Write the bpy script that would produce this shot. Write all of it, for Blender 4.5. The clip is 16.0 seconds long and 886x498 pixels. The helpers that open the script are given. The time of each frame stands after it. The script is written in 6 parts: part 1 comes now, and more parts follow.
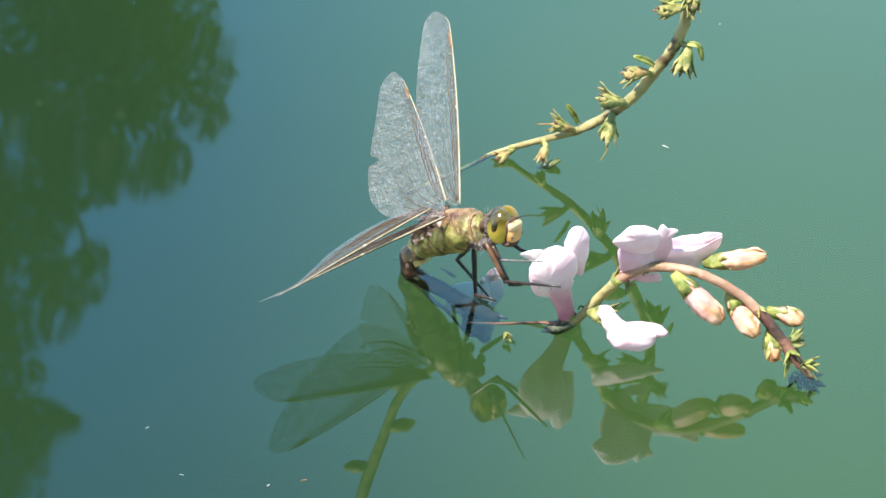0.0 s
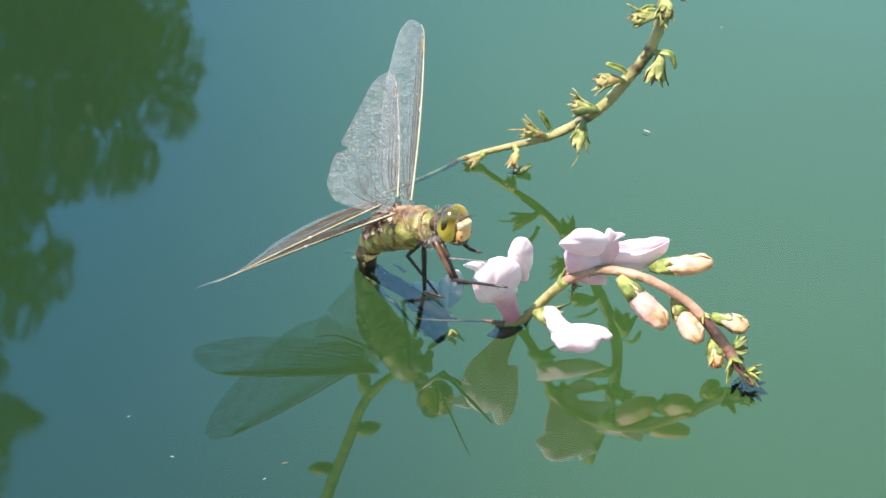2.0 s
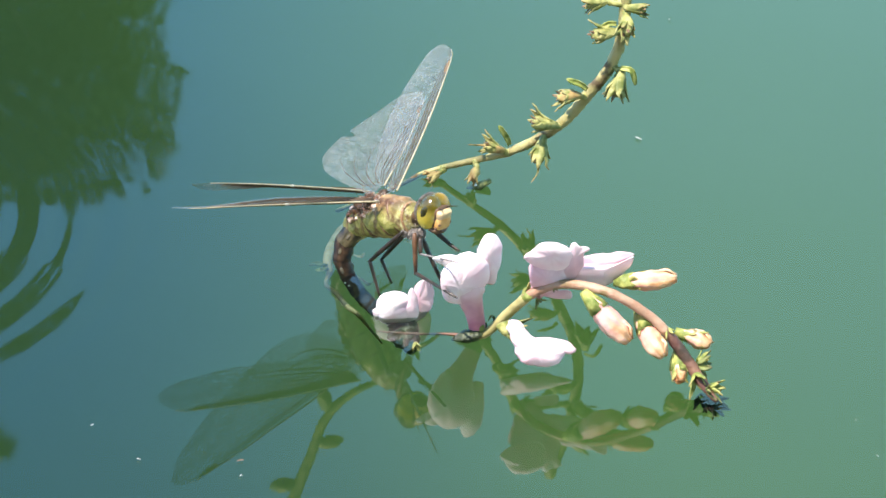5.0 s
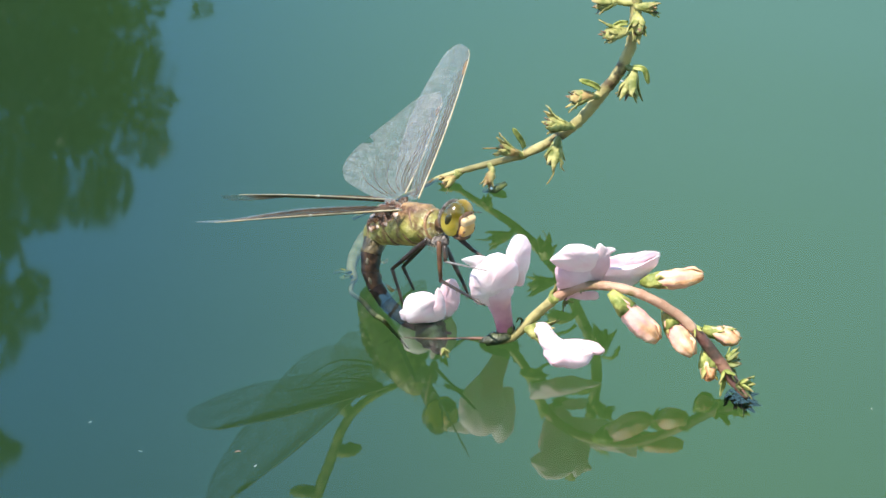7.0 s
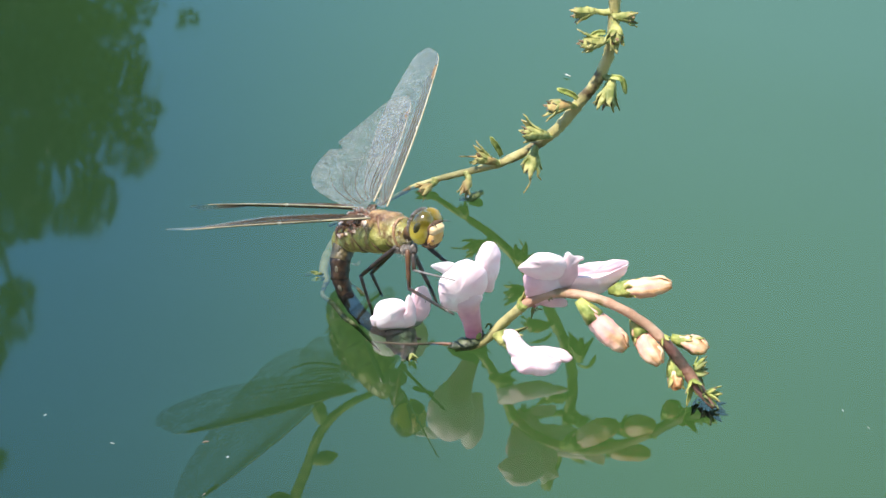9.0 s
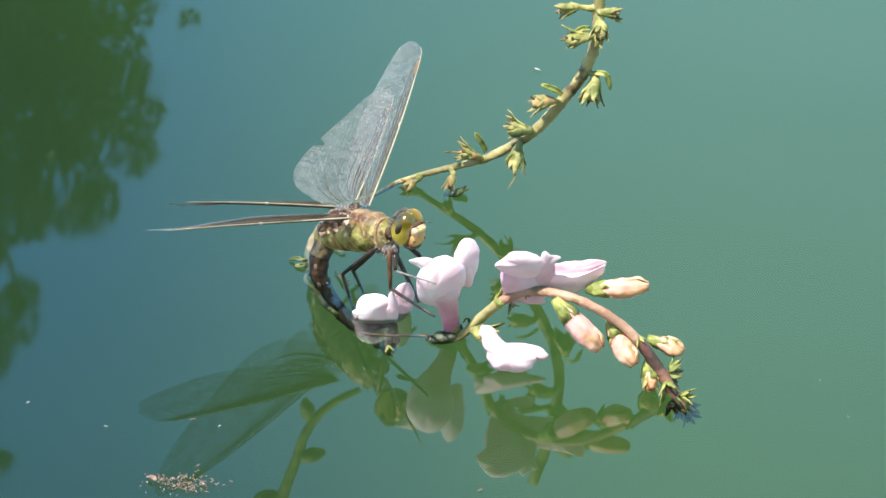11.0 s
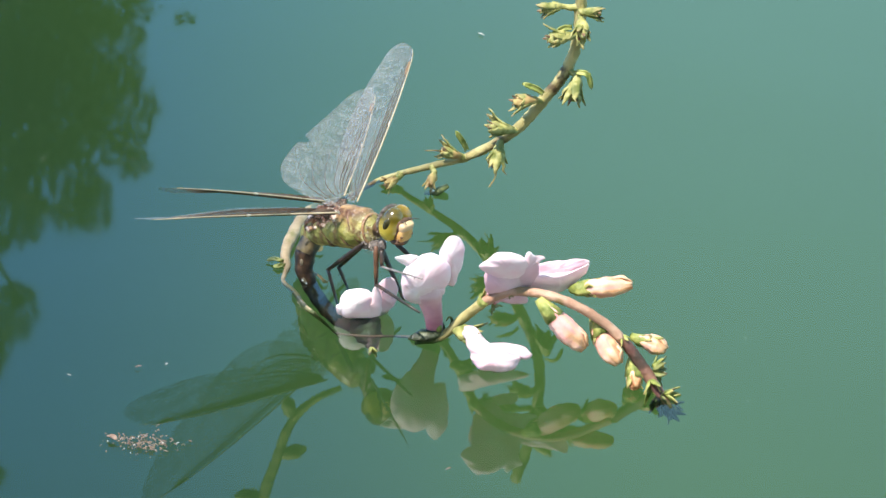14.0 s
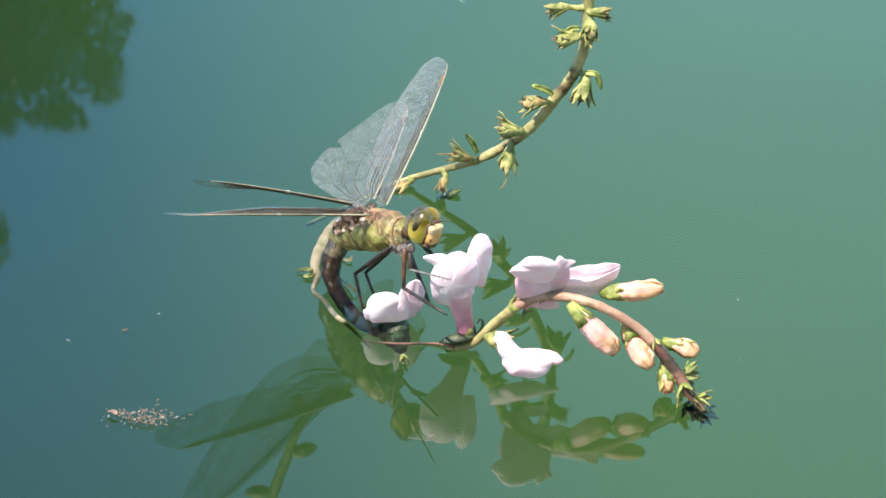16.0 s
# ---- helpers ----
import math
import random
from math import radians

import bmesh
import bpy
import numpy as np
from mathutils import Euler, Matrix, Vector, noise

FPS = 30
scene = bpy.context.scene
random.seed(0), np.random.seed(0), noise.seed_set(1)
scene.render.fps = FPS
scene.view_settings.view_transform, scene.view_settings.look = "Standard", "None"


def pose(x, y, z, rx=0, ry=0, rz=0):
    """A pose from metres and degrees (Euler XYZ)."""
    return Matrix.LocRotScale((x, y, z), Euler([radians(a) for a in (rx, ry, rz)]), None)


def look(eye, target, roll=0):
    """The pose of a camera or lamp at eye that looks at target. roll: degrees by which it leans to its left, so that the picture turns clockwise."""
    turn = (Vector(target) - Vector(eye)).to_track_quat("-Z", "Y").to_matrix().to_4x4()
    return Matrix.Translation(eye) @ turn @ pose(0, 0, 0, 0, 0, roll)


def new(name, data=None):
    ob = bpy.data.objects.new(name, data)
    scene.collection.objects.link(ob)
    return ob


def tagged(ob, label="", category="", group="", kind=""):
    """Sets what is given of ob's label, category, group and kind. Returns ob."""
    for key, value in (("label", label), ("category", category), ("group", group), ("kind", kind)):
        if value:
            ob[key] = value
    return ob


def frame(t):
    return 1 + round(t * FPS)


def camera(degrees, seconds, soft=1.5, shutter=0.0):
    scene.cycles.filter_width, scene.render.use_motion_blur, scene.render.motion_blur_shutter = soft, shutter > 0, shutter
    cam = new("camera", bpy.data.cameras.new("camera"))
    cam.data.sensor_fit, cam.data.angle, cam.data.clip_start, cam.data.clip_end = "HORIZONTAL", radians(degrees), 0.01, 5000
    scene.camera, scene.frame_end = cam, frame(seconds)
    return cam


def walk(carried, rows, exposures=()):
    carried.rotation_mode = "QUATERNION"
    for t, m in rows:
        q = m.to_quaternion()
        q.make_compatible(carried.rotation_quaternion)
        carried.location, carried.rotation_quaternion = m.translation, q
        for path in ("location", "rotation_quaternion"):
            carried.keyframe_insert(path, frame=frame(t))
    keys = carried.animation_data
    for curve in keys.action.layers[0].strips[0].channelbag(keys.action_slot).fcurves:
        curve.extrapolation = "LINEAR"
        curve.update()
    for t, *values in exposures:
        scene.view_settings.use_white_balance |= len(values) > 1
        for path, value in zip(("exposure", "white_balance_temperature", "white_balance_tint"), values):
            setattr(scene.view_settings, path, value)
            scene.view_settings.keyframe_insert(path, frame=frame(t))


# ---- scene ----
cam = camera(13.0, 16.0, soft=1.6)
CAMERA_EYE = (0.0, -0.7449, 0.43007)
MM = 0.001


def aim(t, yaw, pitch, roll):
    """A row of the camera's path: it stands at one place and turns."""
    x, y, z = CAMERA_EYE
    return t, Matrix.Translation((x, y, z)) @ Euler((0, 0, radians(yaw))).to_matrix().to_4x4() \
        @ Euler((radians(90 - pitch), 0, 0)).to_matrix().to_4x4() @ Euler((0, 0, radians(roll))).to_matrix().to_4x4()


CAMERA_ROWS = [
    (0.0, 1.521, 30.353, 4.09),
    (0.5, 1.382, 30.305, 4.56),
    (1.0, 1.144, 30.371, 5.34),
    (1.5, 1.290, 30.107, 4.82),
    (2.0, 1.008, 30.256, 5.33),
    (2.5, 0.937, 30.139, 4.60),
    (3.0, 0.549, 30.255, 5.83),
    (3.5, 0.471, 30.140, 5.75),
    (4.0, 0.839, 30.216, 4.49),
    (4.5, 0.305, 30.002, 6.51),
    (5.0, 0.342, 29.981, 6.11),
    (7.5, 0.673, 29.898, 4.20),
    (8.0, 0.537, 29.813, 5.14),
    (8.5, 0.319, 29.788, 4.98),
    (11.0, -0.017, 29.837, 5.16),
    (11.5, 0.017, 29.824, 4.54),
    (12.0, 0.150, 30.008, 4.85),
    (12.5, 0.000, 30.000, 4.90),
    (13.0, 0.065, 29.978, 4.80),
    (13.5, 0.031, 29.995, 4.60),
    (14.0, -0.354, 29.833, 5.74),
    (14.5, -0.024, 29.915, 4.65),
    (15.0, -0.121, 29.725, 5.01),
    (15.5, -0.284, 29.683, 5.65),
    (16.0, -0.129, 29.798, 4.35),
]
walk(cam, [aim(*row) for row in CAMERA_ROWS], ((0.0, 1.10), (5.0, 1.13), (7.5, 0.98), (16.0, 0.98)))

# ---- world, sun ----
SUN = Vector((-0.36, -0.23, 0.90)).normalized()
world = bpy.data.worlds.new("sky")
scene.world = world
world.use_nodes = True
wn, wl = world.node_tree.nodes, world.node_tree.links
sky = wn.new("ShaderNodeTexSky")
sky.sky_type, sky.sun_disc = "NISHITA", False
sky.sun_elevation = math.asin(SUN.z)
sky.sun_rotation = math.atan2(SUN.x, SUN.y)
sky.air_density, sky.dust_density, sky.ozone_density = 1.0, 0.1, 6.0
# thin high haze that thickens towards the east
coord = wn.new("ShaderNodeTexCoord")
split = wn.new("ShaderNodeSeparateXYZ")
wl.new(coord.outputs["Generated"], split.inputs[0])
ramp = wn.new("ShaderNodeMapRange")
ramp.interpolation_type = "SMOOTHSTEP"
for k, v in zip(("From Min", "From Max", "To Min", "To Max"), (-0.14, 0.08, 0.0, 0.33)):
    ramp.inputs[k].default_value = v
wl.new(split.outputs["X"], ramp.inputs["Value"])
haze = wn.new("ShaderNodeMix")
haze.data_type = "RGBA"
wl.new(ramp.outputs[0], haze.inputs["Factor"])
deep = wn.new("ShaderNodeMix")
deep.data_type, deep.blend_type = "RGBA", "MULTIPLY"
deep.inputs["Factor"].default_value = 1.0
deep.inputs["B"].default_value = (0.60, 1.12, 1.34, 1)
wl.new(sky.outputs[0], deep.inputs["A"])
wl.new(deep.outputs["Result"], haze.inputs["A"])
haze.inputs["B"].default_value = (5.2, 8.8, 6.8, 1)
# the sky is brightest low down and deepens towards the zenith
fall = wn.new("ShaderNodeMapRange")
fall.interpolation_type = "SMOOTHSTEP"
for k, v in zip(("From Min", "From Max", "To Min", "To Max"), (0.58, 0.98, 1.0, 0.5)):
    fall.inputs[k].default_value = v
wl.new(split.outputs["Z"], fall.inputs["Value"])
dim = wn.new("ShaderNodeVectorMath")
dim.operation = "SCALE"
wl.new(haze.outputs["Result"], dim.inputs[0])
wl.new(fall.outputs[0], dim.inputs["Scale"])
wl.new(dim.outputs[0], wn["Background"].inputs["Color"])
wn["Background"].inputs["Strength"].default_value = 0.137
lamp = bpy.data.lights.new("sun", "SUN")
lamp.energy, lamp.angle, lamp.color = 5.0, radians(0.5), (1.0, 0.93, 0.85)
sun = new("sun", lamp)
sun.matrix_world = look(SUN * 20, (0, 0, 0))


# ---- materials ----
def material(name, build):
    m = bpy.data.materials.new(name)
    m.use_nodes = True
    t = m.node_tree
    build(m, t.nodes, t.links, t.nodes["Principled BSDF"])
    return m


def noise_mix(n, l, a, b, scale, lo=0.35, hi=0.65, detail=4.0, coords="Object"):
    """A colour socket that wanders between a and b at a real-world scale."""
    c = n.new("ShaderNodeTexCoord")
    tex = n.new("ShaderNodeTexNoise")
    tex.inputs["Scale"].default_value, tex.inputs["Detail"].default_value = scale, detail
    l.new(c.outputs[coords], tex.inputs["Vector"])
    r = n.new("ShaderNodeMapRange")
    r.inputs["From Min"].default_value, r.inputs["From Max"].default_value = lo, hi
    l.new(tex.outputs["Fac"], r.inputs["Value"])
    m = n.new("ShaderNodeMix")
    m.data_type = "RGBA"
    l.new(r.outputs[0], m.inputs["Factor"])
    for key, v in (("A", a), ("B", b)):
        if isinstance(v, tuple):
            m.inputs[key].default_value = (*v, 1)
        else:
            l.new(v, m.inputs[key])
    return m.outputs["Result"]


def add_bump(n, l, p, scale, strength, distance, detail=4.0):
    c = n.new("ShaderNodeTexCoord")
    tex = n.new("ShaderNodeTexNoise")
    tex.inputs["Scale"].default_value, tex.inputs["Detail"].default_value = scale, detail
    l.new(c.outputs["Object"], tex.inputs["Vector"])
    b = n.new("ShaderNodeBump")
    b.inputs["Strength"].default_value, b.inputs["Distance"].default_value = strength, distance
    l.new(tex.outputs["Fac"], b.inputs["Height"])
    l.new(b.outputs[0], p.inputs["Normal"])


def simple(a, b, scale, rough=0.5, bump=(0, 0, 0), sss=0.0, lo=0.35, hi=0.65, spec=0.5):
    def build(m, n, l, p):
        l.new(noise_mix(n, l, a, b, scale, lo, hi), p.inputs["Base Color"])
        p.inputs["Roughness"].default_value = rough
        p.inputs["Specular IOR Level"].default_value = spec
        if sss:
            p.inputs["Subsurface Weight"].default_value = sss
            p.inputs["Subsurface Scale"].default_value = 0.002
        if bump[0]:
            add_bump(n, l, p, *bump)
    return build


def water_build(m, n, l, p):
    out = n["Material Output"]
    n.remove(p)
    clear, gloss, mix, fres = (n.new(k) for k in ("ShaderNodeBsdfTransparent", "ShaderNodeBsdfGlossy", "ShaderNodeMixShader", "ShaderNodeLayerWeight"))
    gloss.inputs["Roughness"].default_value = 0.022
    clear.inputs["Color"].default_value = (0.64, 0.76, 0.68, 1)
    fres.inputs["Blend"].default_value = 0.5
    power = n.new("ShaderNodeMath")
    power.operation = "POWER"
    power.inputs[1].default_value = 2.6
    l.new(fres.outputs["Facing"], power.inputs[0])
    l.new(power.outputs[0], mix.inputs[0])
    l.new(clear.outputs[0], mix.inputs[1])
    l.new(gloss.outputs[0], mix.inputs[2])
    l.new(mix.outputs[0], out.inputs["Surface"])


def murk_build(m, n, l, p):
    """Green water, its green stronger towards the north-east."""
    c, sp, r, mix = (n.new(k) for k in ("ShaderNodeTexCoord", "ShaderNodeSeparateXYZ", "ShaderNodeMapRange", "ShaderNodeMix"))
    l.new(c.outputs["Object"], sp.inputs[0])
    r.interpolation_type = "SMOOTHSTEP"
    r.inputs["From Min"].default_value, r.inputs["From Max"].default_value = 0.26, 0.72
    slant = n.new("ShaderNodeMath")
    slant.operation = "MULTIPLY_ADD"
    slant.inputs[1].default_value = 0.34
    l.new(sp.outputs["Y"], slant.inputs[0])
    l.new(sp.outputs["X"], slant.inputs[2])
    l.new(slant.outputs[0], r.inputs["Value"])
    mix.data_type = "RGBA"
    l.new(r.outputs[0], mix.inputs["Factor"])
    l.new(noise_mix(n, l, (0.0104, 0.030, 0.0028), (0.0132, 0.0354, 0.0036), 1.2), mix.inputs["A"])
    l.new(noise_mix(n, l, (0.0375, 0.069, 0.0044), (0.042, 0.0762, 0.0058), 1.2), mix.inputs["B"])
    l.new(mix.outputs["Result"], p.inputs["Base Color"])
    p.inputs["Roughness"].default_value = 0.9


def petal_build(m, n, l, p):
    # blush: the pink of tubes and folds, also painting shade on lower lobes
    at = n.new("ShaderNodeAttribute")
    at.attribute_name = "blush"
    mix = n.new("ShaderNodeMix")
    mix.data_type = "RGBA"
    l.new(at.outputs["Fac"], mix.inputs["Factor"])
    white = noise_mix(n, l, (0.96, 0.70, 0.77), (0.99, 0.92, 0.92), 150)
    pink = noise_mix(n, l, (0.44, 0.14, 0.21), (0.60, 0.27, 0.33), 350)
    l.new(white, mix.inputs["A"])
    l.new(pink, mix.inputs["B"])
    l.new(mix.outputs["Result"], p.inputs["Base Color"])
    p.inputs["Roughness"].default_value = 0.6
    p.inputs["Specular IOR Level"].default_value = 0.2
    add_bump(n, l, p, 420, 0.35, 0.0005, 6.0)
    thin = n.new("ShaderNodeBsdfTranslucent")
    thin.inputs["Color"].default_value = (0.95, 0.62, 0.74, 1)
    mixs = n.new("ShaderNodeMixShader")
    mixs.inputs[0].default_value = 0.14
    l.new(p.outputs[0], mixs.inputs[1])
    l.new(thin.outputs[0], mixs.inputs[2])
    l.new(mixs.outputs[0], n["Material Output"].inputs["Surface"])


def bud_build(m, n, l, p):
    at = n.new("ShaderNodeAttribute")
    at.attribute_name = "blush"
    mix = n.new("ShaderNodeMix")
    mix.data_type = "RGBA"
    l.new(at.outputs["Fac"], mix.inputs["Factor"])
    l.new(noise_mix(n, l, (0.66, 0.26, 0.24), (0.84, 0.52, 0.47), 250), mix.inputs["A"])
    l.new(noise_mix(n, l, (0.60, 0.33, 0.17), (0.76, 0.50, 0.32), 400), mix.inputs["B"])
    over = n.new("ShaderNodeMath")
    over.operation = "SUBTRACT"
    over.use_clamp = True
    over.inputs[1].default_value = 1.0
    l.new(at.outputs["Fac"], over.inputs[0])
    tip = n.new("ShaderNodeMix")
    tip.data_type = "RGBA"
    l.new(over.outputs[0], tip.inputs["Factor"])
    l.new(mix.outputs["Result"], tip.inputs["A"])
    l.new(noise_mix(n, l, (0.20, 0.07, 0.02), (0.52, 0.24, 0.07), 600), tip.inputs["B"])
    l.new(tip.outputs["Result"], p.inputs["Base Color"])
    p.inputs["Roughness"].default_value = 0.55
    p.inputs["Subsurface Weight"].default_value = 0.08
    p.inputs["Subsurface Scale"].default_value = 0.001
    add_bump(n, l, p, 600, 0.45, 0.0006, 6.0)


def wing_build(m, n, l, p):
    """A clear skin over a fine net of cells, whose random opacity imitates glints."""
    c = n.new("ShaderNodeTexCoord")
    mp = n.new("ShaderNodeMapping")
    mp.inputs["Scale"].default_value = (1.6, 0.8, 1.0)
    l.new(c.outputs["Object"], mp.inputs["Vector"])
    v, cell = n.new("ShaderNodeTexVoronoi"), n.new("ShaderNodeTexVoronoi")
    v.feature = "DISTANCE_TO_EDGE"
    for k in (v, cell):
        k.inputs["Scale"].default_value = 1500
        k.inputs["Randomness"].default_value = 0.62
        l.new(mp.outputs[0], k.inputs["Vector"])
    net = n.new("ShaderNodeMapRange")
    for k, x in zip(("From Min", "From Max", "To Min", "To Max"), (0.05, 0.20, 1.0, 0.0)):
        net.inputs[k].default_value = x
    l.new(v.outputs["Distance"], net.inputs["Value"])
    sp = n.new("ShaderNodeSeparateColor")
    l.new(cell.outputs["Color"], sp.inputs[0])
    skin = n.new("ShaderNodeMapRange")
    for k, x in zip(("From Min", "From Max", "To Min", "To Max"), (0.1, 1.0, 0.05, 0.29)):
        skin.inputs[k].default_value = x
    l.new(sp.outputs[0], skin.inputs["Value"])
    alpha = n.new("ShaderNodeMix")
    l.new(net.outputs[0], alpha.inputs[0])
    l.new(skin.outputs[0], alpha.inputs[2])
    alpha.inputs[3].default_value = 0.54
    l.new(alpha.outputs[0], p.inputs["Alpha"])
    mix = n.new("ShaderNodeMix")
    mix.data_type = "RGBA"
    l.new(net.outputs[0], mix.inputs["Factor"])
    l.new(noise_mix(n, l, (0.42, 0.42, 0.41), (0.66, 0.64, 0.61), 200), mix.inputs["A"])
    mix.inputs["B"].default_value = (0.085, 0.072, 0.06, 1)
    l.new(mix.outputs["Result"], p.inputs["Base Color"])
    p.inputs["Roughness"].default_value = 0.28
    p.inputs["Specular IOR Level"].default_value = 0.55
    add_bump(n, l, p, 1400, 0.4, 0.0003)


def eye_build(m, n, l, p):
    """Yellow below, brown-olive on top."""
    low = noise_mix(n, l, (0.52, 0.40, 0.05), (0.68, 0.54, 0.11), 260)
    high = noise_mix(n, l, (0.035, 0.026, 0.003), (0.13, 0.095, 0.006), 300)
    c, sp, r, mix = (n.new(k) for k in ("ShaderNodeTexCoord", "ShaderNodeSeparateXYZ", "ShaderNodeMapRange", "ShaderNodeMix"))
    l.new(c.outputs["Object"], sp.inputs[0])
    r.inputs["From Min"].default_value, r.inputs["From Max"].default_value = 0.0040, 0.0074
    l.new(sp.outputs["Z"], r.inputs["Value"])
    mix.data_type = "RGBA"
    l.new(r.outputs[0], mix.inputs["Factor"])
    l.new(low, mix.inputs["A"])
    l.new(high, mix.inputs["B"])
    # the inner side of the far eye turns orange
    ry, amber = n.new("ShaderNodeMapRange"), n.new("ShaderNodeMix")
    ry.inputs["From Min"].default_value, ry.inputs["From Max"].default_value = 0.0002, 0.0014
    l.new(sp.outputs["Y"], ry.inputs["Value"])
    amber.data_type = "RGBA"
    l.new(ry.outputs[0], amber.inputs["Factor"])
    l.new(mix.outputs["Result"], amber.inputs["A"])
    amber.inputs["B"].default_value = (0.27, 0.155, 0.012, 1)
    l.new(amber.outputs["Result"], p.inputs["Base Color"])
    p.inputs["Roughness"].default_value = 0.2
    p.inputs["Specular IOR Level"].default_value = 0.8


WATER = material("pond_water", water_build)
MURK = material("murky_green", murk_build)
BANK = material("bank_grass", simple((0.05, 0.09, 0.025), (0.10, 0.13, 0.05), 3.0, 0.9, (30, 0.6, 0.03)))
PETAL = material("petal", petal_build)
BUD = material("bud", bud_build)


def sepal_build(a, b, tip):
    def build(m, n, l, p):
        at = n.new("ShaderNodeAttribute")
        at.attribute_name = "blush"
        mix = n.new("ShaderNodeMix")
        mix.data_type = "RGBA"
        l.new(at.outputs["Fac"], mix.inputs["Factor"])
        l.new(noise_mix(n, l, a, b, 420, 0.38, 0.62, 6.0), mix.inputs["A"])
        mix.inputs["B"].default_value = (*tip, 1)
        l.new(mix.outputs["Result"], p.inputs["Base Color"])
        p.inputs["Roughness"].default_value = 0.6
        add_bump(n, l, p, 900, 0.7, 0.0006, 6.0)
    return build


SEPAL = material("sepal", sepal_build((0.11, 0.15, 0.022), (0.36, 0.37, 0.10), (0.34, 0.25, 0.09)))
SEPAL_DEEP = material("dark_sepal", sepal_build((0.05, 0.075, 0.02), (0.20, 0.22, 0.07), (0.12, 0.07, 0.03)))


def stem_build(a, b, dark):
    def build(m, n, l, p):
        tan = noise_mix(n, l, a, b, 170, 0.38, 0.62)
        # dark brown blotches, partly standing in for shadow bands across the stalk
        l.new(noise_mix(n, l, tan, dark, 120, 0.51, 0.58, 6.0), p.inputs["Base Color"])
        p.inputs["Roughness"].default_value = 0.6
        add_bump(n, l, p, 800, 0.7, 0.0006, 6.0)
    return build


POD = material("pod", sepal_build((0.12, 0.14, 0.025), (0.37, 0.35, 0.12), (0.32, 0.23, 0.10)))
STEM = material("stem", stem_build((0.25, 0.213, 0.078), (0.41, 0.36, 0.155), (0.095, 0.062, 0.026)))
STEM_RED = material("reddish_stem", stem_build((0.30, 0.15, 0.09), (0.46, 0.29, 0.20), (0.23, 0.15, 0.07)))
STEM_DARK = material("maroon_stem", stem_build((0.11, 0.045, 0.035), (0.20, 0.10, 0.06), (0.05, 0.03, 0.02)))
STEM_PALE = material("pale_stem", stem_build((0.22, 0.165, 0.09), (0.33, 0.265, 0.17), (0.17, 0.15, 0.06)))
DRY = material("dry_sepal", simple((0.24, 0.14, 0.05), (0.42, 0.33, 0.12), 420, 0.7, (900, 0.4, 0.0004)))
WITHERED = material("withered", simple((0.07, 0.035, 0.02), (0.30, 0.20, 0.11), 700, 0.7, (900, 0.6, 0.0004)))
WET = material("wet_sepal", simple((0.016, 0.022, 0.012), (0.07, 0.085, 0.035), 600, 0.4, (900, 0.8, 0.0008)))


